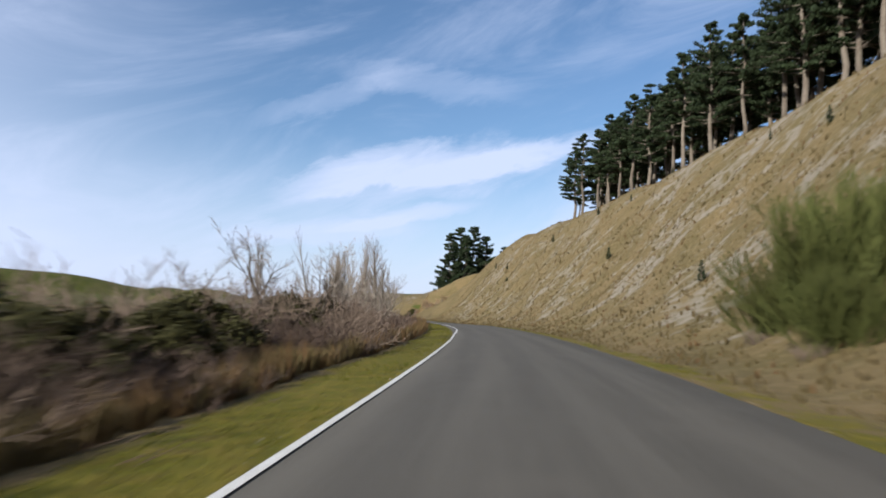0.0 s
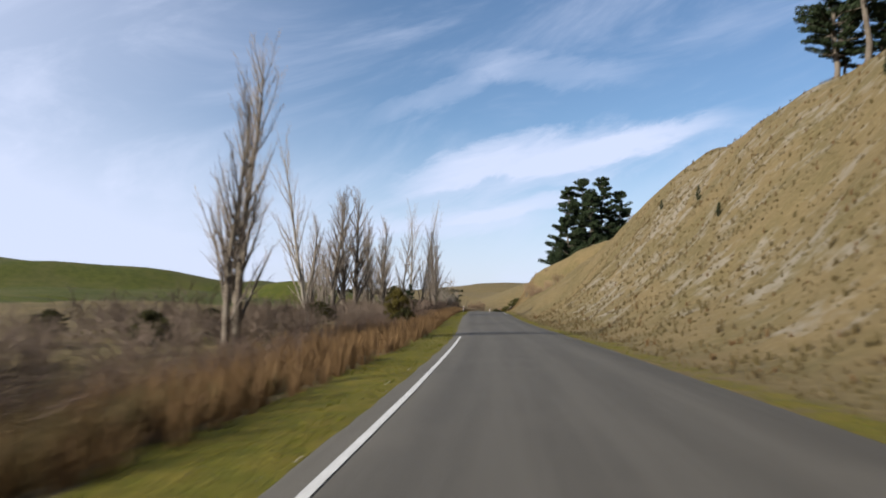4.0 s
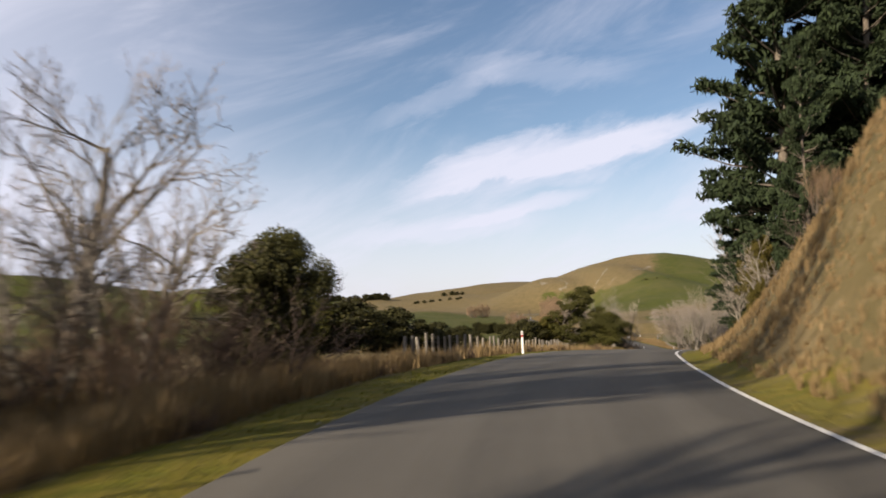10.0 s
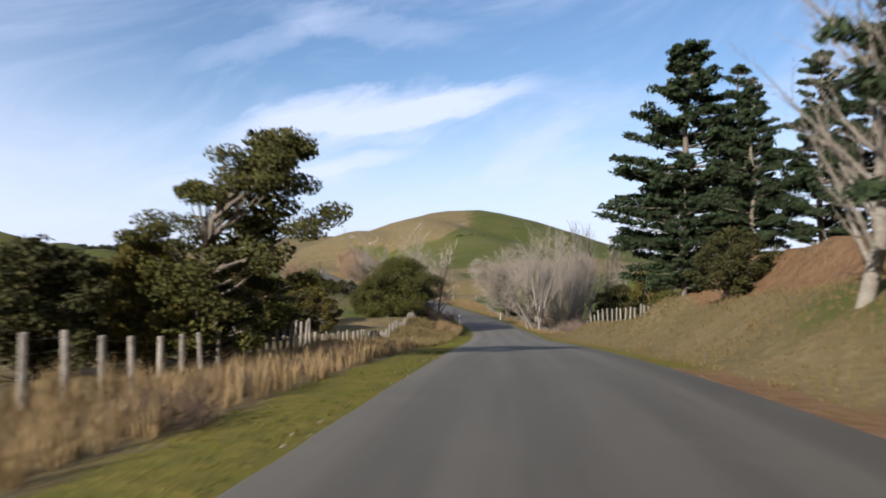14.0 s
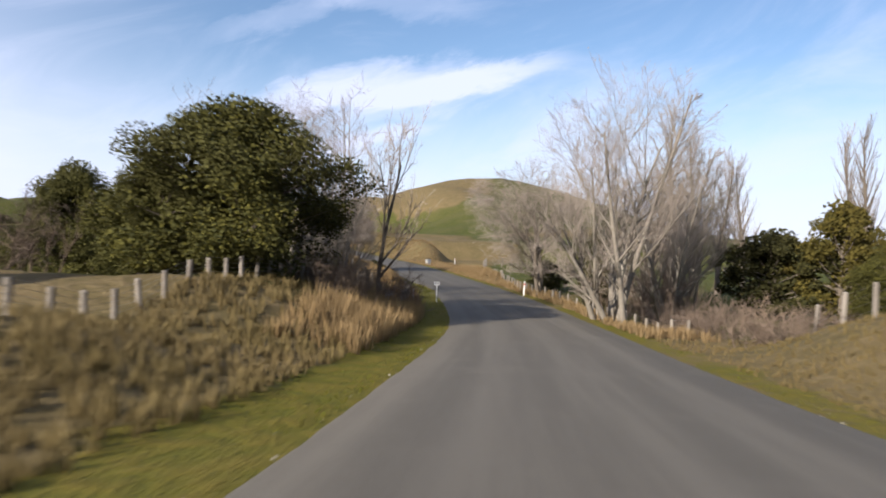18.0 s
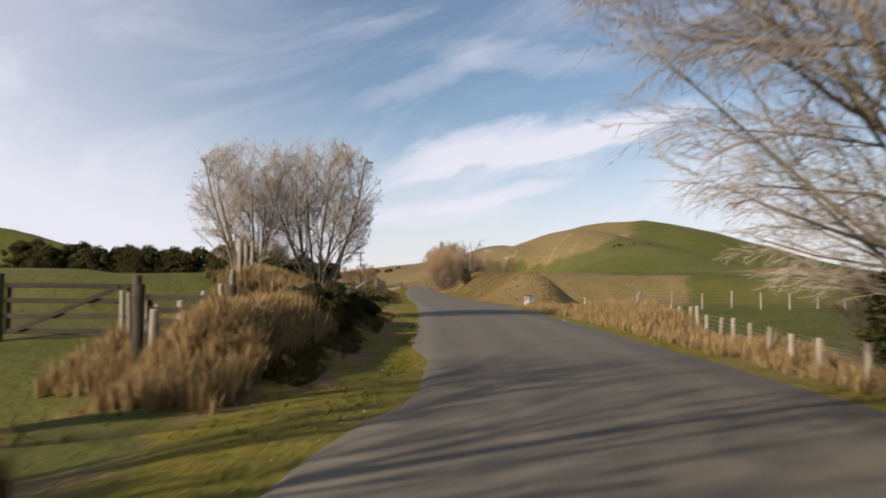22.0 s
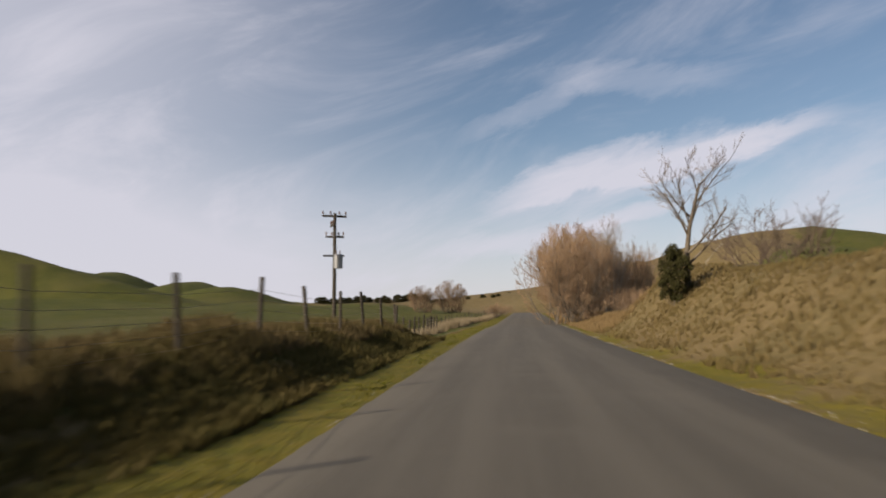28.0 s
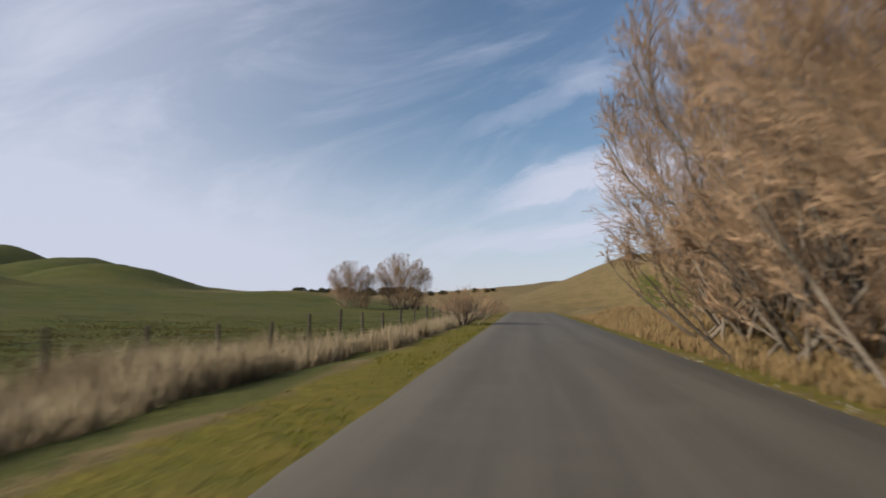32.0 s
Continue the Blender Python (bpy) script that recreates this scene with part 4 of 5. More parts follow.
# left, the poplars and scrub of the first stretch
for kind, s, u, top, wide in (
        ("open", 29.5, -10.00, 4.7, 1.1), ("open", 32.4, -9.00, 4.7, 0.9), ("open_b", 55.1, -8.50, 5.6, 0.8), ("poplar", 51.5, -8.00, 5.1, 1.0),
        ("poplar", 75.6, -10.00, 9.0, 1.5), ("poplar_b", 83.2, -17.00, 10.5, 1.0), ("poplar", 76.1, -22.00, 8.9, 0.8), ("poplar", 114.1, -12.00, 13.7, 1.0),
        ("open_b", 69.9, -12.00, 5.4, 1.0), ("open", 74.8, -9.00, 6.1, 0.8), ("poplar_b", 72.3, -8.00, 6.2, 1.0), ("poplar", 112.6, -12.00, 11.3, 0.9), ("poplar_b", 132.6, -13.00, 13.6, 0.9), ("poplar", 146.8, -15.00, 7.1, 1.0), ("poplar", 155.5, -18.00, 10.7, 1.1), ("poplar_b", 162.5, -20.00, 9.8, 0.9),
        ("poplar", 164.4, -17.48, 14.2, 1.4), ("poplar", 166.4, -16.71, 15.3, 1.3), ("poplar", 168.5, -15.76, 15.3, 1.3), ("poplar", 186.6, -16.60, 12.4, 1.3),
        ("poplar", 186.6, -17.13, 13.3, 0.9), ("poplar_b", 188.7, -16.14, 13.9, 0.9), ("poplar", 193.1, -15.76, 11.5, 1.5), ("poplar", 185.0, -17.43, 8.5, 0.9),
        ("poplar", 191.9, -25.36, 10.7, 0.8), ("poplar", 194.0, -24.34, 11.1, 0.8), ("poplar", 216.0, -18.97, 17.4, 1.2),
        ("poplar_b", 220.4, -15.90, 18.0, 1.0), ("poplar_b", 220.4, -14.34, 21.9, 0.9), ("poplar_b", 222.5, -12.56, 21.3, 0.9), ("poplar", 225.2, -11.12, 14.1, 0.9),
        ("poplar", 212.1, -9.00, 10.9, 0.6), ("poplar", 215.0, -9.00, 13.1, 1.0), ("poplar", 221.4, -10.00, 16.5, 1.2), ("open", 231.7, -10.00, 8.2, 1.1),
        ("open_b", 231.7, -8.50, 6.6, 0.8), ("open_b", 229.0, -8.00, 5.0, 0.8), ("poplar", 231.1, -13.00, 13.3, 0.8), ("open_b", 27.1, -12.00, 3.4, 1.0)):
    plant(kind, s, u, top, wide)
for kind, s, u, top, wide in (
        ("shrub", 9.0, -6.8, 1.2, 1.3), ("shrub", 13.0, -7.0, 1.3, 1.2), ("shrub", 5.0, -7.2, 1.3, 1.2), ("olive", 141.5, -8.00, 2.8, 0.75), ("shrub", 137.8, -7.00, 1.3, 1.2), ("shrub", 147.7, -9.00, 1.2, 1.2), ("pine_full", 207.4, -13.00, 4.5, 0.9),
        ("shrub", 198.9, -14.00, 2.9, 1.5), ("shrub", 222.3, -17.00, 4.6, 1.3), ("briar", 228.1, -9.50, 2.6, 1.1), ("briar", 223.4, -8.50, 2.9, 1.2),
        ("round", 246.6, -13.2, 5.4, 0.78), ("shrub", 240.8, -11.00, 4.0, 0.8), ("briar", 232.6, -7.50, 2.9, 1.2), ("whips", 229.3, -7.00, 2.3, 1.1), ("shrub", 238.7, -9.00, 3.8, 0.8)):
    plant(kind, s, u, top, wide)

# left, the trees of the fenced paddock
across = Vector(ground_at(291.0, 1)) - Vector(ground_at(291.0, 0))
plant("ragged", 291.0, -9.80, 6.6, 1.0, turn=math.degrees(math.atan2(across.y, across.x)))
for kind, s, u, top, wide in (
        ("olive", 290.5, -10.80, 3.4, 0.9), ("shrub", 294.5, -10.20, 2.4, 1.1), ("olive", 297.0, -10.50, 3.8, 0.7),
        ("shrub", 288.5, -12.50, 3.0, 1.3), ("olive", 327.0, -15.00, 4.0, 1.1), ("shrub", 309.1, -16.00, 4.0, 1.5), ("shrub", 311.9, -15.00, 4.0, 1.4),
        ("shrub", 307.5, -17.00, 3.9, 1.4), ("shrub", 318.3, -15.00, 2.8, 1.3), ("olive", 333.0, -18.50, 5.0, 1.0), ("brush", 344.0, -17.50, 4.6, 1.2)):
    plant(kind, s, u, top, wide)
for i in range(26):
    k = i / 25
    plant("shrub", 263 + 56 * k + 3 * math.sin(i * 2.1), -25 - 3 * math.sin(i * 1.7) - 1.5 * k, 3.6 + 0.7 * math.sin(i * 2.9) - 1.4 * k, 1.7,
          label="dark evergreen bush in a row behind the paddock", group="bushes behind the paddock")
plant("round", 345.4, -10.3, 7.6, 1.26)
plant("round", 345.7, -13.19, 5.8, 0.85)
plant("round", 356.0, -21.00, 6.5, 0.75)
for kind, s, u, top, wide in (
        ("open", 356.5, -6.60, 10.5, 0.55), ("willow_c", 363.3, -11.00, 13.6, 0.9), ("willow_c", 354.1, -8.92, 9.5, 0.7), 
        ("brush", 353.7, -7.00, 2.7, 1.4), ("fan", 355.8, -8.50, 6.9, 0.8), ("fan", 351.0, -10.0, 9.6, 0.8),
        ("shrub", 358.0, -10.8, 2.6, 0.9), ("shrub", 367.3, -10.00, 2.0, 1.0)):
    plant(kind, s, u, top, wide)

# right, pines along the ridge and on the wooded bank
rng = random.Random(77)
for i in range(64):
    s = 54 + i * 1.75 + rng.uniform(-1.5, 1.5)
    x, y, z = ground_at(s, 35 + rng.uniform(-1.5, 1.5) + (i % 4) * 3.2)
    plant("pine" if i % 3 else "pine_b", s, 35 + rng.uniform(-1.5, 1.5) + (i % 4) * 3.2, z - on_road(s)[2] + (rng.uniform(16.5, 19.5) if s < 160 else rng.uniform(11.0, 13.0)) + 3.0 * max(0.0, 1 - (s - 54) / 100) ** 0.5, 1.05, group="pines on the ridge")
for kind, s, u, top, wide in (
        ("pine_full", 275.2, 9.60, 34.0, 0.85), ("pine_full", 278.5, 12.74, 36.8, 0.9), ("pine_full", 282.7, 17.34, 37.8, 0.95), ("pine_full", 286.9, 21.31, 35.1, 0.9),
        ("pine_full", 275.5, 15.19, 33.0, 0.8), ("pine_full", 296.6, 29.25, 33.0, 1.3), ("pine_full", 300.5, 33.0, 31.0, 1.2), ("pine_full", 264.4, 9.60, 18.0, 0.5), ("pine_b", 283.3, 21.00, 26.0, 1.0),
        ("pine_full", 284.6, 7.80, 16.8, 0.8), ("pine_b", 277.0, 11.64, 20.6, 1.0), ("pine_b", 285.9, 14.00, 18.6, 1.0), 
        ("pine_full", 313.0, 9.40, 17.0, 1.30), ("pine_b", 292.8, 15.00, 17.2, 1.1), 
        ("pine_b", 318.3, 14.00, 17.6, 1.0), ("pine_full", 308.2, 11.22, 13.0, 1.0), ("pine_full", 305.3, 13.21, 13.6, 1.0), ("pine_full", 302.3, 14.07, 13.6, 1.0), ("pine_full", 309.8, 8.31, 10.0, 1.15), ("pine_full", 311.0, 11.09, 11.6, 1.0)):
    plant(kind, s, u, top, wide, group="pines on the wooded bank")
for kind, s, u, top, wide in (
        ("whips", 226.9, 8.50, 6.3, 1.1), ("whips", 237.4, 9.00, 7.3, 1.1), ("whips", 242.7, 7.39, 6.1, 1.0), ("whips", 233.6, 11.23, 7.4, 1.2),
        ("whips", 223.4, 9.00, 4.6, 1.1), ("brush", 238.8, 12.88, 8.8, 1.4), 
        
        ("poplar_b", 285.4, 7.60, 11.8, 1.5), ("poplar_b", 288.2, 7.20, 11.2, 1.6), ("poplar_b", 282.5, 8.60, 10.6, 1.5), ("open_b", 278.1, 6.31, 6.4, 0.8), ("olive", 271.9, 7.59, 7.8, 0.6), ("olive", 265.0, 7.01, 4.0, 0.7), ("open_b", 267.9, 7.83, 7.8, 0.7), ("shrub", 303.7, 9.00, 5.4, 1.2),
        ("brush", 257.0, 11.00, 7.6, 1.1), ("brush", 194.5, 22.00, 15.8, 1.3), ("broom", 22.7, 8.50, 5.0, 1.0),
        ("broom", 24.4, 8.00, 3.2, 1.0), ("broom", 21.8, 9.50, 6.6, 0.9), ("broom", 19.2, 7.50, 3.4, 1.0), ("brush", 23.9, 7.20, 1.0, 1.2), ("brush", 18.9, 6.80, 1.0, 1.2)):
    plant(kind, s, u, top, wide)

# right, the willows and poplars of the hollow
for kind, s, u, top, wide in (
        ("fan", 355.0, 4.70, 12.6, 0.95), ("fan", 361.5, 9.50, 10.6, 0.9), ("fan", 366.0, 12.5, 10.6, 0.8), ("poplar", 373.8, 15.00, 14.3, 1.2),
        ("poplar", 375.6, 18.00, 14.1, 1.2), ("poplar", 378.0, 22.00, 12.5, 1.2), ("poplar", 377.7, 24.00, 12.1, 1.2), ("poplar", 387.8, 44.00, 17.8, 1.0),
        ("poplar", 385.8, 44.00, 18.4, 1.0), ("olive", 363.4, 21.00, 6.8, 0.9), ("round", 359.8, 22.00, 4.4, 0.9), ("shrub", 365.5, 18.00, 5.0, 1.3),
        ("brush", 365.1, 7.80, 3.2, 1.0), ("brush", 361.3, 8.60, 3.4, 1.0),
        ("shrub", 377.6, 7.00, 2.3, 1.3), ("weeping", 373.8, 5.20, 10.4, 1.1), ("cypress", 367.6, 7.00, 2.5, 1.1),
        ("shrub", 366.7, 7.50, 5.0, 0.6), ("brush", 380.4, 8.20, 2.5, 1.0),
        ("poplar", 376.7, 9.4, 8.6, 1.5), ("poplar", 377.6, 11.0, 9.0, 1.5), ("poplar", 378.4, 13.0, 9.0, 1.5), ("poplar", 367.0, 10.5, 9.2, 1.6), ("poplar", 369.0, 12.5, 9.4, 1.6), ("poplar", 371.0, 14.5, 9.0, 1.5), ("cypress", 372.0, 8.60, 3.6, 0.9)):
    plant(kind, s, u, top, wide)

# the open stretch and the last willows
plant("crown", 393.8, -9.70, 7.6, 0.82)
plant("crown", 394.6, -7.30, 7.9, 0.78, turn=140)
plant("dome", 446.0, -20.0, 7.4, 1.1, label="rounded leafless grey tree behind the hedge")
for kind, s, u, top, wide in (
        ("dome", 516.0, 3.90, 10.2, 0.92), ("fan", 519.0, 8.40, 11.4, 0.62), ("dome", 521.5, 8.40, 8.4, 0.6), ("dome", 527.5, 6.60, 10.4, 1.0), ("dome", 534.0, 6.60, 12.0, 1.0),
        ("dome", 542.0, 7.20, 12.2, 1.05), ("willow_b", 546.0, 9.0, 9.5, 0.7), ("dome", 554.0, 8.2, 8.0, 0.8), ("open", 477.9, 6.90, 9.0, 0.95), ("shrub", 477.2, 6.30, 4.2, 0.6), ("brush", 482.0, 12.00, 7.0, 1.2),
        ("dome", 616.0, -17.8, 8.2, 1.0), ("dome", 612.0, -24.0, 6.8, 1.0), ("willow_b", 560.0, -4.60, 2.6, 1.6),
        ("whips", 592.0, -4.63, 1.9, 1.3)):
    plant(kind, s, u, top, wide)
for i in range(26):
    k = i / 25
    s, u = 423.5 - 5.5 * k + 0.8 * math.sin(i * 1.7), -34 + 24.5 * k
    x, y, z = ground_at(s, u)
    plant("shrub", s, u, z - on_road(s)[2] + 2.7 + 0.3 * math.sin(i * 3.1), 1.0, label="dense dark evergreen in a shelter hedge", group="shelter hedge")
for i in range(14):
    k = i / 13
    s, u = 430 + 30 * k, -62 + 6 * math.sin(i * 1.9)
    x, y, z = ground_at(s, u)
    plant("shrub", s, u, z - on_road(s)[2] + 3.6 + 0.6 * math.sin(i * 2.3), 1.5, label="dark evergreen in a distant shelter belt", group="distant shelter belt")
rng = random.Random(5)
for i in range(11):
    x, y = 263.0 + 1.6 * i + rng.uniform(-0.6, 0.6), 694.0 - 0.7 * i + rng.uniform(-2, 2)
    plant_at("shrub", x, y, sheet_at(x, y) - 0.1, rng.uniform(0.7, 1.5), 0.8, 40.0 * i, "small dark bush on the great hill", "bushes on the hill")
for x0, y0, dx, dy, count, tall in ((5.0, 1205.0, 7.0, 1.2, 17, 9.0), (205.0, 1254.0, 9.0, 0.0, 4, 6.0), (126.0, 912.0, 5.0, 0.0, 6, 3.4), (160.0, 914.0, 6.5, 0.0, 3, 3.0)):
    for i in range(count):
        x, y = x0 + dx * i + rng.uniform(-2, 2), y0 + dy * i + rng.uniform(-3, 3)
        plant_at("shrub", x, y, sheet_at(x, y) - 0.4, tall * rng.uniform(0.7, 1.15), 1.5, 50.0 * i,
                 "dark evergreen in a shelter belt on the far ridge", "far shelter belts")

# ---------------------------------------------------------------- fences
def post_mesh(name, r, tall, material, sides=8):
    """A round post, split a little askew, with a chamfered head."""
    bm = bmesh.new()
    rings = []
    for z, k in ((-0.35, 1.0), (tall * 0.5, 0.96), (tall - 0.03, 0.92), (tall, 0.72)):
        rings.append([bm.verts.new((math.cos(6.283 * i / sides) * r * k + 0.01 * z, math.sin(6.283 * i / sides) * r * k, z)) for i in range(sides)])
    for a, b in zip(rings, rings[1:]):
        for i in range(sides):
            bm.faces.new((a[i], a[(i + 1) % sides], b[(i + 1) % sides], b[i]))
    bm.faces.new(rings[-1])
    me = bpy.data.meshes.new(name)
    bm.to_mesh(me)
    bm.free()
    me.materials.append(material)
    return me


def batten_mesh(name, w, tall, material):
    bm = bmesh.new()
    box(bm, (w, w * 0.75, tall), (0, 0, tall / 2), (0, 0, 0), 0.006)
    me = bpy.data.meshes.new(name)
    bm.to_mesh(me)
    bm.free()
    me.materials.append(material)
    return me


POST = post_mesh("post", 0.075, 1.18, M_WOOD)
POST_DARK = post_mesh("post", 0.055, 1.36, M_WOODD)
POST_BROWN = post_mesh("post", 0.065, 1.15, M_WOODD)
BATTEN_TALL = post_mesh("post", 0.045, 1.12, M_WOOD)
BATTEN = batten_mesh("batten", 0.05, 1.12, M_WOOD)


def fence(points, every, mesh, label, between=0, wires=5, tall=1.1, seed=1, sink=0.0):
    """Posts with battens and wires along (chainage, offset) corners."""
    rng = random.Random(seed)
    root = new("wire_fence")
    tagged(root, label, "fence")
    way = [Vector(ground_at(*p)) for p in points]
    root.location = way[0]
    feet = []
    for a, b in zip(way, way[1:]):
        n = max(1, round((b - a).length / every))
        feet += [a.lerp(b, k / n) for k in range(n)]
    feet.append(way[-1])
    full = []
    for i, p in enumerate(feet):
        z = float(height(np.array([p.x]), np.array([p.y]))[0])
        full.append(Vector((p.x, p.y, z)))
    inner = []
    for i, p in enumerate(full):
        ob = new("post", mesh)
        ob.parent = root
        ob.matrix_basis = Matrix.Translation(p - root.location) @ pose(0, 0, rng.uniform(-0.08, 0.05) - sink, rng.gauss(0, 2.0), rng.gauss(0, 2.0), rng.uniform(0, 360))
        inner.append(p)
        if between and i + 1 < len(full):
            for k in range(1, between + 1):
                q = p.lerp(full[i + 1], k / (between + 1))
                q.z = float(height(np.array([q.x]), np.array([q.y]))[0])
                ob = new("batten", BATTEN)
                ob.parent = root
                ob.matrix_basis = Matrix.Translation(q - root.location) @ pose(0, 0, rng.uniform(0.0, 0.08), rng.gauss(0, 1.6), rng.gauss(0, 1.6), rng.uniform(0, 40))
                inner.append(q)
    for w in range(wires):
        vs, fs = [], []
        up = tall * (0.18 + 0.78 * w / max(1, wires - 1))
        tube(vs, fs, [q - root.location + Vector((0, 0, up)) for q in inner], [0.004] * len(inner), 3)
        mesh_object("wire", vs, fs, M_STEEL, False, root)
    return root


GREY_FENCE = "weathered grey timber post and wire fence"
fence([(245.6, -7.20), (253.1, -7.8), (271.4, -8.1), (291.5, -8.6), (303.6, -9.6)], 1.15, POST, GREY_FENCE + " along a paddock", seed=3)
fence([(304.8, -9.7), (315.7, -9.2), (327.6, -9.2), (337.0, -9.0), (345.0, -8.6), (349.5, -6.3)], 1.1, POST, GREY_FENCE + " on the bank top", seed=4, sink=0.5, tall=0.65)
fence([(350.4, -5.8), (355.6, -5.3), (361.0, -5.0), (365.6, -5.2)], 1.0, POST, GREY_FENCE + " in long dry grass", seed=5)
fence([(322.0, 9.5), (326.0, 9.5), (334.7, 9.0), (342.8, 8.0)], 1.5, POST, GREY_FENCE + " beyond the tan verge", seed=6)
fence([(348.2, 5.9), (363.9, 5.6), (378.2, 5.0), (392.9, 7.4), (404.3, 9.2)], 1.7, POST, GREY_FENCE + " below the road edge", seed=7, sink=0.5, tall=0.65)
fence([(404.3, 9.2), (412.5, 12.0), (415.4, 30.0), (418.4, 70.0)], 2.2, POST, GREY_FENCE + " across the green paddock", seed=8)
fence([(378.0, -8.4), (377.4, -7.5)], 0.25, BATTEN_TALL, GREY_FENCE + " between the farm gates", seed=14)
fence([(375.9, -7.0), (381.8, -7.6), (392.9, -9.4)], 2.2, POST, GREY_FENCE + " on the overgrown bank", seed=9)
fence([(392.9, -9.4), (403.0, -9.2), (414.0, -8.0), (421.4, -7.0)], 1.2, POST_BROWN, GREY_FENCE + " beside the farm gateway", seed=10)
fence([(421.4, -6.0), (444.6, -6.0), (477.6, -6.1)], 3.6, POST_DARK, "dark round post and wire fence on the bank", seed=11)
fence([(477.6, -6.1), (488.4, -6.5), (501.0, -6.9), (512.0, -9.2), (530.0, -8.6), (556.0, -6.4), (590, -5.8)], 2.8, POST_DARK, "dark round post and wire fence beside the sheep paddock", seed=12)

# ---------------------------------------------------------------- roadside furniture


def marker_post(s, u, tilt=0.0, label="white plastic edge marker post with a red band"):
    root = thing("marker_post", stand(s, u, 0, 0.05) @ pose(0, 0, 0, 0, tilt, 0), label, "marker post", "edge marker posts")
    bm = bmesh.new()
    box(bm, (0.10, 0.055, 1.02), (0, 0, 0.51), (0, 0, 0), 0.012)
    body = part("body", bm, M_WHITE, root)
    bm = bmesh.new()
    box(bm, (0.104, 0.059, 0.11), (0, 0, 0.82), (0, 0, 0), 0.004)
    part("band", bm, M_RED, root, "red reflective band")
    bm = bmesh.new()
    box(bm, (0.05, 0.006, 0.08), (0, -0.0325, 0.94), (0, 0, 0), 0.002)
    part("reflector", bm, M_STEEL, root, "small silver reflector")


marker_post(223.4, -4.25, 1.5)
marker_post(250.1, -3.43, -1.0)
marker_post(371.5, 3.4, 3.0)
marker_post(360.2, -4.75, 0.0, "white edge marker post with a white plate")


def number_sign(s, u):
    """A white post with a small pale plate; its writing is left as plain bars."""
    root = thing("property_sign", stand(s, u, 0, 0.05), "white timber post with a pale nameplate", "sign")
    bm = bmesh.new()
    box(bm, (0.065, 0.065, 1.12), (0, 0, 0.56), (0, 0, 0), 0.008)
    part("post", bm, M_WHITE, root)
    bm = bmesh.new()
    box(bm, (0.32, 0.02, 0.20), (0, -0.044, 1.12), (0, 0, 0), 0.005)
    plate = part("plate", bm, M_WHITE, root, "pale rectangular nameplate")
    for k in range(2):
        bm = bmesh.new()
        box(bm, (0.09, 0.004, 0.05), (-0.08 + 0.15 * k, -0.057, 1.14), (0, 0, 0), 0.001)
        part("bar", bm, M_BLACK, plate, "dark bar in place of writing")


number_sign(363.6, -3.35)


def mailbox(s, u):
    root = thing("roadside_mailbox", stand(s, u, 34), "white wooden mailbox with one open end on short posts", "mailbox")
    wall, low, tall, long = 0.022, 0.30, 0.46, 0.56
    mid = low + tall / 2
    bm = bmesh.new()
    for size, at in (((long, wall, tall), (0, -0.20, mid)), ((long, wall, tall), (0, 0.20, mid)), ((long, 0.40, wall), (0, 0, low)), ((wall, 0.40, tall), (long / 2 - 0.01, 0, mid))):
        box(bm, size, at, (0, 0, 0), 0.004)
    body = part("body", bm, M_WHITE, root)
    bm = bmesh.new()
    box(bm, (long + 0.08, 0.47, 0.028), (-0.02, 0, low + tall + 0.02), (0, 2, 0), 0.006)
    part("roof", bm, M_WOODD, root, "dark flat roof board")
    for k in range(2):
        bm = bmesh.new()
        box(bm, (0.24 - 0.08 * k, 0.004, 0.03), (-0.12 - 0.04 * k, -0.215, mid + 0.08 - 0.10 * k), (0, 0, 0), 0.001)
        part("bar", bm, M_BLACK, body, "dark bar in place of writing")
    for x, y in ((0.22, -0.15), (0.22, 0.15), (-0.22, 0.15)):
        bm = bmesh.new()
        box(bm, (0.07, 0.07, low + 0.12), (x, y, low / 2 - 0.06), (0, 0, 0), 0.006)
        part("leg", bm, M_WHITE, root)


mailbox(413.6, 4.65)


def field_gate(s, u, turn, wide, tall, rails, brace, label):
    root = thing("farm_gate", stand(s, u, turn, 0.02), label, "gate", "farm gates")
    for side in (-1, 1):
        bm = bmesh.new()
        rod(bm, 0.10, 0.09, tall + 0.55, (side * (wide / 2 + 0.12), 0, tall / 2 + 0.02), (0, 0, 0), 10)
        part("post", bm, M_WOODD, root)
        bm = bmesh.new()
        box(bm, (0.09, 0.05, tall), (side * (wide / 2 - 0.045), 0.05, tall / 2 + 0.12), (0, 0, 0), 0.006)
        part("stile", bm, M_WOODD, root)
    for k in range(rails):
        bm = bmesh.new()
        box(bm, (wide, 0.035, 0.10), (0, 0, 0.17 + (tall - 0.1) * k / (rails - 1)), (0, 0, 0), 0.006)
        part("rail", bm, M_WOODD, root)
    if brace:
        bm = bmesh.new()
        run = math.hypot(wide * 0.8, tall * 0.85)
        box(bm, (run, 0.03, 0.09), (0, -0.036, tall / 2 + 0.12), (0, -math.degrees(math.atan2(tall * 0.85, wide * 0.8)), 0), 0.006)
        part("brace", bm, M_WOODD, root)


field_gate(378.5, -9.7, 12, 2.3, 1.0, 4, True, "dark timber rail gate with a diagonal brace")
field_gate(376.6, -6.7, 12, 1.3, 0.95, 5, False, "short dark timber rail hurdle beside the gateway")
field_gate(423.0, -8.5, 20, 1.2, 0.8, 3, False, "open-framed timber stock gate by the hedge")


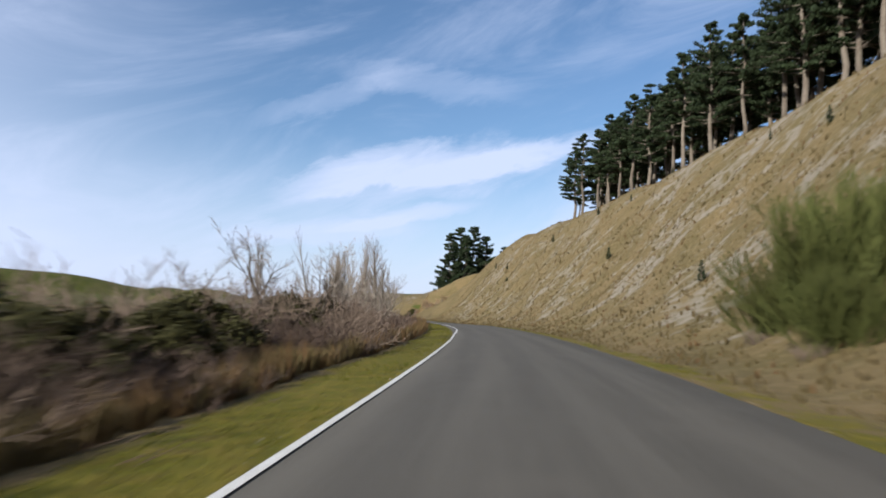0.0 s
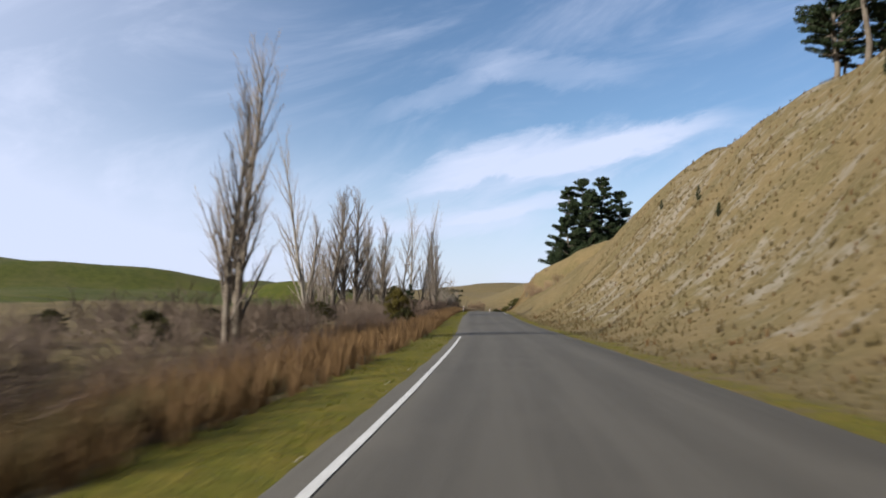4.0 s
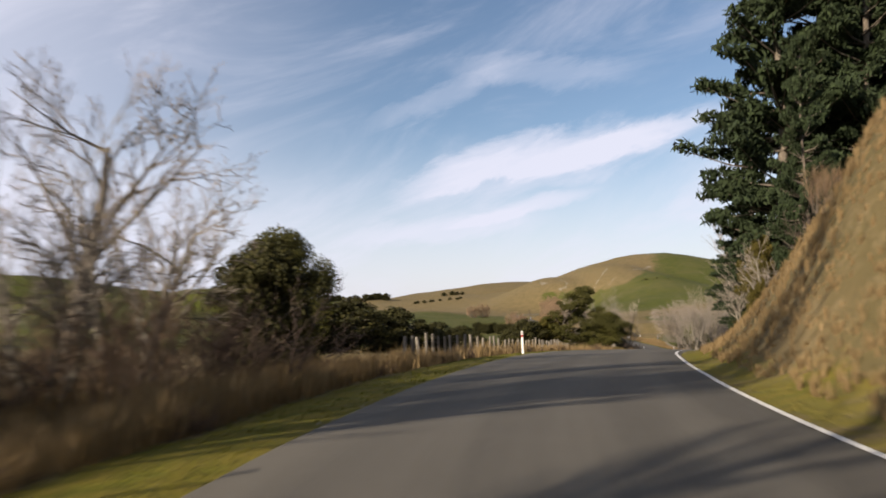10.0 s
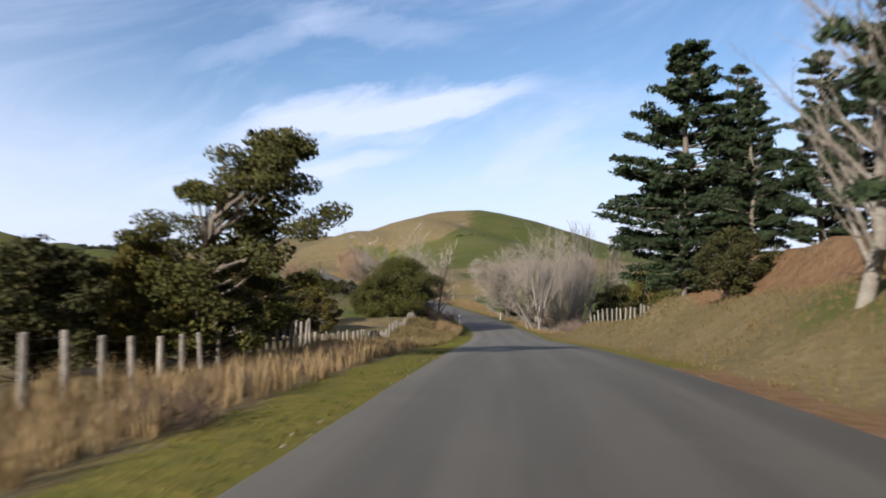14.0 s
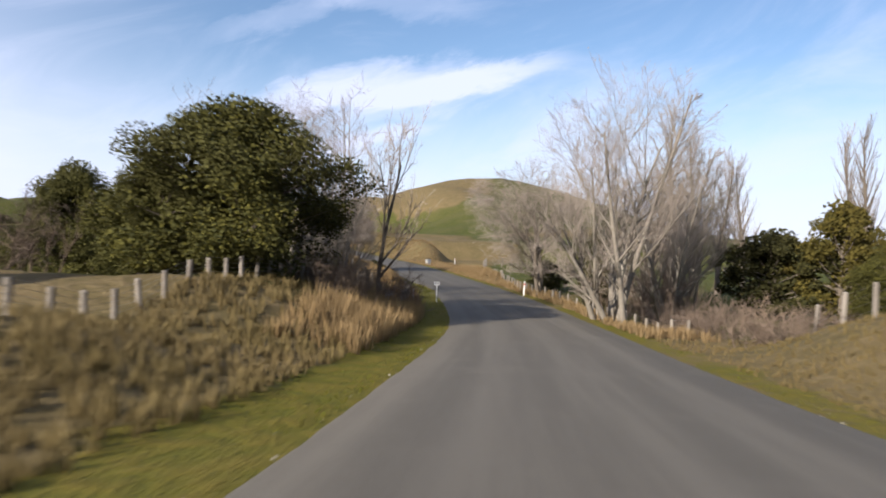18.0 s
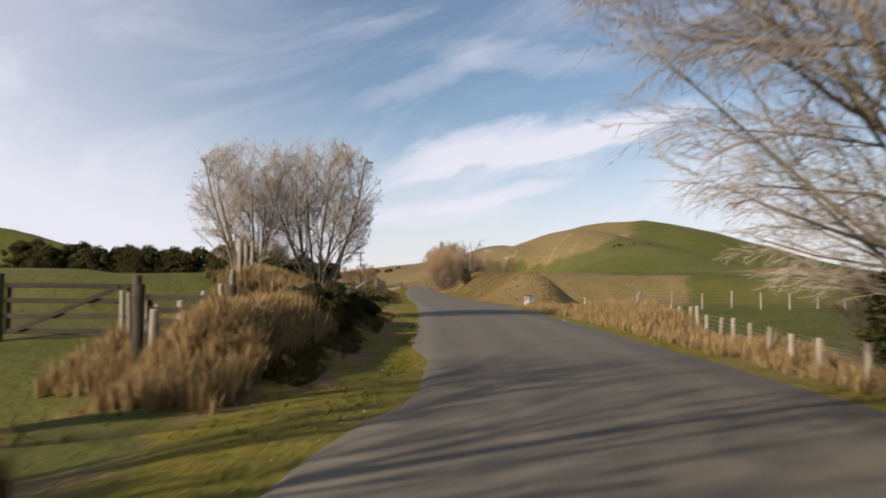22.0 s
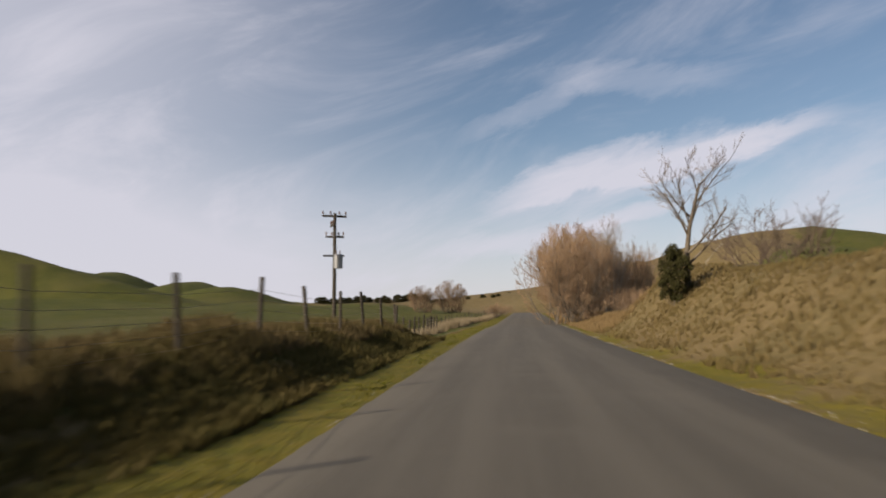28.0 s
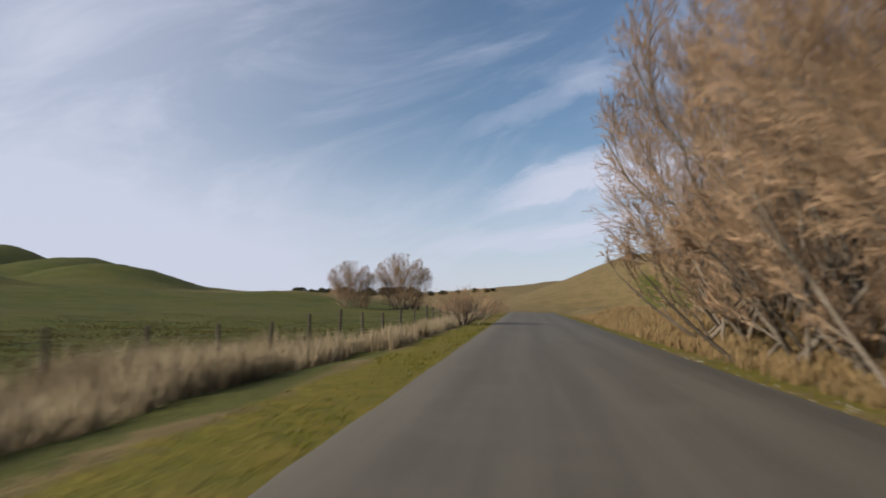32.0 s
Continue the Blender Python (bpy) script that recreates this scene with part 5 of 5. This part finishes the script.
def fallen_rail(s, u):
    """A pale rail propped askew on two short posts by the stock gate."""
    root = thing("fallen_rail", stand(s, u, 60, 0.05), "pale painted rail slumped between two short posts", "rail")
    for x, tall in ((-0.75, 0.55), (0.75, 1.05)):
        bm = bmesh.new()
        rod(bm, 0.06, 0.05, tall, (x, 0.06, tall / 2), (0, 0, 0), 8)
        part("post", bm, M_WOOD, root)
    bm = bmesh.new()
    box(bm, (1.75, 0.04, 0.12), (0, 0, 0.62), (0, -18, 0), 0.006)
    part("rail", bm, M_WHITE, root, "pale painted board")


fallen_rail(430.5, -7.6)
marker_post(432.5, 13.4, 0.0, "white painted strainer post beside the paddock fence")


def power_pole(s, u, tall):
    """A timber pole with crossarms, insulators and a transformer can."""
    root = thing("power_pole", stand(s, u, 0, 0.3), "timber power pole with a grey transformer and crossarms", "power pole", "power poles")
    bm = bmesh.new()
    rod(bm, 0.12, 0.085, tall, (0, 0, tall / 2), (0, 0, 0), 12)
    part("pole", bm, M_WOODD, root)
    for z, wide, turn in ((tall - 0.15, 1.35, 25), (tall * 0.83, 1.0, 12), (tall * 0.91, 0.8, 120)):
        bm = bmesh.new()
        box(bm, (wide, 0.09, 0.11), (0, 0.12, z), (0, 0, 0), 0.008)
        bmesh.ops.rotate(bm, verts=bm.verts, cent=(0, 0, 0), matrix=Matrix.Rotation(radians(turn), 3, "Z"))
        arm = part("crossarm", bm, M_WOODD, root)
        for k in (-0.46, -0.15, 0.2, 0.46):
            bm = bmesh.new()
            for dz, r in ((0.09, 0.02), (0.14, 0.055), (0.18, 0.045), (0.22, 0.05), (0.25, 0.03)):
                rod(bm, r, r * 0.8, 0.045, (k * wide, 0.12, z + dz), (0, 0, 0), 8)
            bmesh.ops.rotate(bm, verts=bm.verts, cent=(0, 0, 0), matrix=Matrix.Rotation(radians(turn), 3, "Z"))
            part("insulator", bm, M_CERAMIC, arm)
    bm = bmesh.new()
    box(bm, (1.1, 0.5, 0.06), (0, -0.16, tall * 0.69), (0, 0, 8), 0.008)
    part("platform", bm, M_WOODD, root)
    bm = bmesh.new()
    rod(bm, 0.24, 0.26, 0.66, (0.26, -0.26, tall * 0.69 - 0.36), (0, 0, 0), 16)
    rod(bm, 0.27, 0.22, 0.08, (0.26, -0.26, tall * 0.69 + 0.02), (0, 0, 0), 16)
    can = part("transformer", bm, M_STEEL, root, "grey steel transformer can")
    for k in (-1, 1):
        bm = bmesh.new()
        rod(bm, 0.035, 0.03, 0.22, (0.26 + 0.1 * k, -0.26, tall * 0.69 + 0.16), (0, 0, 0), 8)
        part("bushing", bm, M_CERAMIC, can)


power_pole(482.8, -10.3, 7.5)

# ---------------------------------------------------------------- grass, stones and litter of the verges


def tuft_field(name, a, b, u0, u1, per_metre, tall, wide, count, material, label, seed, keep=None, lean=0.35):
    """Grass tufts scattered between two chainages and two offsets: one mesh of bent blades."""
    rng = np.random.default_rng(seed)
    n = int((b - a) * per_metre)
    s = rng.uniform(a, b, n)
    k = rng.random(n)
    u = u0 + (u1 - u0) * k
    patch = np.sin(s * 0.61 + seed) * np.sin(s * 0.17 + u * 0.9) + 0.4 * np.sin(s * 1.9 + u * 2.3)
    ok = patch > rng.uniform(-2.2, 0.35, n)
    s, u = s[ok], u[ok]
    n = len(s)
    x = np.interp(s, CHAIN, LINE[:, 0]) + u * np.interp(s, CHAIN, TANG[:, 1])
    y = np.interp(s, CHAIN, LINE[:, 1]) - u * np.interp(s, CHAIN, TANG[:, 0])
    z = height(x, y)
    size = rng.uniform(0.55, 1.15, n) * (0.8 + 0.4 * np.sin(s * 0.37 + 2 * seed) ** 2)
    m = n * count
    bx, by, bz, bs = (np.repeat(v, count) for v in (x, y, z, size))
    turn, out = rng.uniform(0, 2 * np.pi, m), rng.random(m)
    dx, dy = np.cos(turn), np.sin(turn)
    h = tall * bs * rng.uniform(0.6, 1.1, m)
    rx, ry = bx + dx * out * tall * 0.22, by + dy * out * tall * 0.22
    tip = lean * h * (0.25 + out)
    w = wide * rng.uniform(0.6, 1.3, m)
    px, py = -dy * w, dx * w
    base = bz - 0.03
    v = np.empty((m, 5, 3))
    v[:, 0] = np.stack([rx - px, ry - py, base], 1)
    v[:, 1] = np.stack([rx + px, ry + py, base], 1)
    v[:, 2] = np.stack([rx + dx * tip * 0.35 + px * 0.8, ry + dy * tip * 0.35 + py * 0.8, base + h * 0.6], 1)
    v[:, 3] = np.stack([rx + dx * tip * 0.35 - px * 0.8, ry + dy * tip * 0.35 - py * 0.8, base + h * 0.6], 1)
    v[:, 4] = np.stack([rx + dx * tip, ry + dy * tip, base + h], 1)
    idx = np.arange(m) * 5
    me = bpy.data.meshes.new(name)
    quads = np.stack([idx, idx + 1, idx + 2, idx + 3], 1)
    tris = np.stack([idx + 3, idx + 2, idx + 4], 1)
    me.vertices.add(m * 5)
    me.vertices.foreach_set("co", v.reshape(-1))
    me.loops.add(m * 7)
    me.loops.foreach_set("vertex_index", np.concatenate([quads.ravel(), tris.ravel()]).astype(np.int32))
    me.polygons.add(m * 2)
    me.polygons.foreach_set("loop_start", np.concatenate([np.arange(m) * 4, m * 4 + np.arange(m) * 3]).astype(np.int32))
    me.materials.append(material)
    me.update(calc_edges=True)
    me.validate()
    ob = new(name, me)
    return tagged(ob, label, "grass", kind="stuff")


# left: green mown strip, rank tan and rusty grass behind it
tuft_field("verge_grass", -20, 590, -3.1, -4.7, 70, 0.06, 0.010, 4, M_VERGE, "short mossy green roadside grass", 1)
tuft_field("verge_grass", 372, 380, -2.65, -3.2, 60, 0.05, 0.010, 4, M_VERGE, "short mossy green grass at the gateway bend", 39)
tuft_field("verge_grass", -20, 590, 3.3, 4.4, 40, 0.06, 0.010, 4, M_VERGE, "short yellow-green roadside grass", 2)
tuft_field("long_grass", -20, 95.9, -5.0, -6.4, 46, 0.60, 0.012, 12, M_HILL, "rank olive-brown grass before the scrub", 25)
tuft_field("long_grass", -20, 95.9, -4.9, -9.0, 26, 0.75, 0.012, 12, M_RUST, "rank rusty brown dead grass", 3)
tuft_field("long_grass", 83.1, 212.8, -4.45, -9.5, 40, 0.80, 0.012, 12, M_RUST, "rank rusty tan dead grass", 4)
tuft_field("long_grass", 211.1, 240.9, -4.6, -8.6, 90, 0.72, 0.011, 12, M_TAN, "tall pale tan grass at the bend", 26)
tuft_field("long_grass", 207.4, 303.6, -4.7, -8.6, 39, 0.62, 0.011, 12, M_TAN, "long pale tan grass by the fence", 5)
tuft_field("long_grass", 303.6, 347.0, -4.3, -9.0, 110, 0.32, 0.011, 11, M_BANK, "olive-tan grass tufts on the bank", 6)
tuft_field("long_grass", 350.0, 368.5, -4.5, -6.6, 100, 0.72, 0.011, 12, M_RUST, "rank brown grass round the fence posts", 35)
tuft_field("long_grass", 335.9, 356.1, -4.2, -6.2, 57, 0.75, 0.011, 12, M_TAN, "long tan grass along the fence", 7)
tuft_field("long_grass", 372.2, 381.0, -4.7, -6.8, 190, 0.40, 0.012, 14, M_TAN, "tan grass hump at the gateway", 23)
tuft_field("long_grass", 375.3, 391.6, -5.9, -8.6, 190, 0.44, 0.012, 14, M_TAN, "long tan grass over the bank", 8)
# darker blades carry the shade of this road-facing slope
tuft_field("bank_growth", 374.1, 397.9, -4.15, -5.6, 330, 0.18, 0.016, 10, M_SHADY, "rank growth on the bank face, its shade coloured in", 20)
tuft_field("long_grass", 385.5, 401.7, -4.9, -9.2, 230, 0.34, 0.012, 10, M_HILL, "rough olive grass on the bank top", 21)
tuft_field("long_grass", 389.1, 419.9, -5.2, -7.5, 60, 0.32, 0.011, 10, M_PASTURE, "rough green grass by the gateway", 9)
tuft_field("long_grass", 421.4, 479.4, -5.4, -7.6, 130, 0.36, 0.011, 12, M_HILL, "tussocky olive-brown bank grass", 10)
# bank foot and face: shade painted in through the darker grass
tuft_field("bank_growth", 422.9, 479.4, -4.0, -5.0, 120, 0.22, 0.016, 10, M_SHADY, "rank olive tussocks at the bank's foot, darkened for shade", 22)
tuft_field("bank_growth", 422.9, 479.4, -4.6, -6.4, 200, 0.26, 0.014, 10, M_SHADY, "rank olive-brown tussocks on the bank face, darkened for shade", 36)
tuft_field("long_grass", 479.4, 502.2, -6.1, -7.2, 24, 0.55, 0.010, 12, M_STRAW, "pale straw-coloured seeding grass", 11)
tuft_field("long_grass", 512.0, 538, -6.3, -9.4, 110, 0.78, 0.011, 13, M_STRAW, "tall pale straw-coloured grass in a hollow", 24)
tuft_field("long_grass", 538.0, 590, -5.0, -6.6, 52, 0.62, 0.010, 13, M_STRAW, "pale straw-coloured seeding grass", 27)
tuft_field("long_grass", 390.0, 402.5, 4.8, 7.4, 90, 0.55, 0.011, 12, M_TAN, "tan grass mound by the paddock fence", 28)
# right: dry banks
tuft_field("tussock", -20, 176.5, 5.0, 30.0, 9, 0.34, 0.018, 14, M_HILL, "olive-brown tussocks on the cut hill", 18)
tuft_field("tussock", -20, 176.5, 5.0, 34.0, 9, 0.30, 0.016, 12, M_RUST, "dead brown tussocks on the cut hill", 19)
tuft_field("bank_grass", -20, 176.5, 4.0, 20.0, 68, 0.24, 0.012, 8, M_HILL, "sparse dry olive-brown grass on the cut hill", 12)
tuft_field("bank_grass", 176.5, 232.0, 3.9, 20.0, 60, 0.15, 0.012, 8, M_HILL, "short olive-brown grass on the bank", 29)
tuft_field("bank_grass", 226.0, 277.7, 3.9, 9.0, 100, 0.30, 0.011, 10, M_TAN, "dry tan grass on the wooded bank", 13)
tuft_field("bank_grass", 277.7, 346.1, 4.0, 10.5, 110, 0.17, 0.011, 9, M_BANK, "short olive-tan bank grass", 14)
tuft_field("bank_grass", 346.1, 407.0, 3.8, 6.5, 42, 0.40, 0.011, 10, M_TAN, "tan grass along the paddock fence", 15)
tuft_field("bank_grass", 407.0, 442.0, 3.8, 10.5, 120, 0.24, 0.011, 10, M_TAN, "golden tan grass on the roadside mound", 38)
tuft_field("bank_grass", 440.0, 488.4, 3.8, 10.5, 130, 0.24, 0.011, 10, M_BANK, "olive-tan grass on the roadside cutting", 16)
tuft_field("bank_grass", 484.8, 590, 3.8, 9.0, 76, 0.40, 0.011, 11, M_TAN, "golden tan grass below the willows", 17)


# pasture beyond the fences
tuft_field("pasture_grass", 350.2, 374.7, -5.4, -24.0, 230, 0.11, 0.012, 4, M_PASTURE, "grazed green pasture by the gateway", 31)
tuft_field("pasture_grass", 391.6, 427.7, -5.2, -24.0, 230, 0.11, 0.012, 4, M_PASTURE, "grazed green pasture below the hedge", 32)
tuft_field("pasture_grass", 470.2, 580, -6.4, -32.0, 230, 0.11, 0.012, 4, M_PASTURE, "grazed green sheep pasture", 33)
# dark tufts added to darken the pasture, in place of shade between blades
tuft_field("shade_tufts", 470.2, 560, -6.4, -26.0, 130, 0.15, 0.014, 8, M_SHADY, "olive-brown tufts added for the sheep pasture's self-shade", 37)
tuft_field("pasture_grass", 368.1, 418.4, 8.0, 30.0, 200, 0.11, 0.012, 4, M_PASTURE, "grazed green pasture below the hill", 34)


def gravel_field(name, a, b, u0, u1, count, size, label, seed):
    """Loose road stones: one mesh of small lumps."""
    rng = random.Random(seed)
    vs, fs = [], []
    for _ in range(count):
        s, u, r = rng.uniform(a, b), rng.triangular(u0, u1, u0 + 0.3), size * rng.uniform(0.4, 1.3)
        x, y, z = on_road(s, u)
        z = z - 0.02 - 0.05 * (abs(u) - 3.0) + r * 0.2
        q = len(vs)
        for k in range(5):
            t = 1.257 * k + rng.uniform(-0.3, 0.3)
            vs.append((x + math.cos(t) * r * rng.uniform(0.7, 1.2), y + math.sin(t) * r * rng.uniform(0.7, 1.2), z - r * 0.3))
        vs.append((x + rng.uniform(-0.3, 0.3) * r, y + rng.uniform(-0.3, 0.3) * r, z + r * rng.uniform(0.3, 0.7)))
        fs.extend((q + k, q + (k + 1) % 5, q + 5) for k in range(5))
    ob = mesh_object(name, vs, fs, M_STONE)
    return tagged(ob, label, "gravel", kind="stuff")


gravel_field("road_gravel", 394.1, 540, 3.05, 3.7, 900, 0.035, "pale loose stones along the road edge", 71)
gravel_field("road_gravel", -10, 343.9, 3.05, 3.7, 700, 0.022, "loose chips along the road edge", 72)
gravel_field("road_gravel", -10, 540, -3.5, -2.9, 700, 0.022, "loose chips along the mossy road edge", 73)


def scatter_shrubs(kind, a, b, u0, u1, count, low, high, wide, seed, label="", group=""):
    """Low growth set out along a stretch; heights over the ground."""
    rng = random.Random(seed)
    for i in range(count):
        s, u = a + (b - a) * (i + rng.random()) / count, rng.uniform(u0, u1)
        x, y, z = ground_at(s, u)
        plant(kind, s, u, z - on_road(s)[2] + rng.uniform(low, high), wide * rng.uniform(0.8, 1.2), label=label, group=group)


scatter_shrubs("briar", -14, 91.6, -7.2, -6.2, 48, 1.0, 1.7, 1.4, 50, group="roadside scrub")
scatter_shrubs("briar", -14, 91.6, -9.0, -7.4, 46, 1.9, 2.9, 1.3, 51, group="roadside scrub")
scatter_shrubs("shrub", -14, 34, -9.6, -8.4, 16, 2.2, 3.0, 1.2, 67, group="roadside scrub")
scatter_shrubs("brush", -12, 91.6, -18.0, -8.5, 40, 2.6, 4.4, 1.3, 52, group="roadside scrub")
scatter_shrubs("brush", 91.6, 211.1, -20.0, -9.0, 44, 1.6, 3.4, 1.35, 53, group="roadside scrub")
scatter_shrubs("briar", 91.6, 214.5, -9.5, -7.0, 44, 0.9, 1.7, 1.4, 63, group="roadside scrub")
scatter_shrubs("shrub", -10, 199.4, -24.0, -13.0, 24, 1.2, 2.2, 1.4, 54, group="scrub below the road")
scatter_shrubs("briar", 217.7, 296.4, -6.0, -4.9, 22, 0.4, 0.8, 1.3, 55, "low dark twiggy weed in the grass", "verge weeds")
# dark leaf cover added so the bank face reads as shaded
scatter_shrubs("shrub", 380.5, 391.6, -5.9, -4.7, 30, 0.3, 0.5, 1.1, 56, "dark bramble added to deepen the bank's shade", "brambles on the bank")
scatter_shrubs("pine_full", -5, 164.1, 9.0, 28.0, 14, 0.8, 1.8, 0.8, 58, "small dark pine seedling on the dry slope", "seedlings on the slope")
scatter_shrubs("whips", 205, 222, 9.0, 12.0, 3, 1.4, 2.4, 1.2, 59, group="thicket on the bank")
scatter_shrubs("brush", 342.0, 358.0, 6.5, 9.5, 10, 1.0, 2.2, 1.3, 60, group="thicket in the hollow")
scatter_shrubs("brush", 345, 352, -9.0, -6.4, 10, 1.0, 2.0, 1.3, 64, group="thicket below the fork tree")
scatter_shrubs("briar", 199.4, 230.9, -13.0, -9.5, 16, 2.0, 3.0, 1.3, 65, group="roadside scrub")
scatter_shrubs("shrub", 262, 284, 13.0, 18.0, 9, 3.0, 5.5, 1.1, 66, group="undergrowth below the pines")
scatter_shrubs("willow_b", 526, 560, 11.0, 14.0, 6, 7.0, 9.5, 0.7, 61, group="willows by the road")
scatter_shrubs("whips", 506, 550, 8.4, 10.5, 14, 1.6, 2.8, 1.3, 62, group="willow shoots by the road")
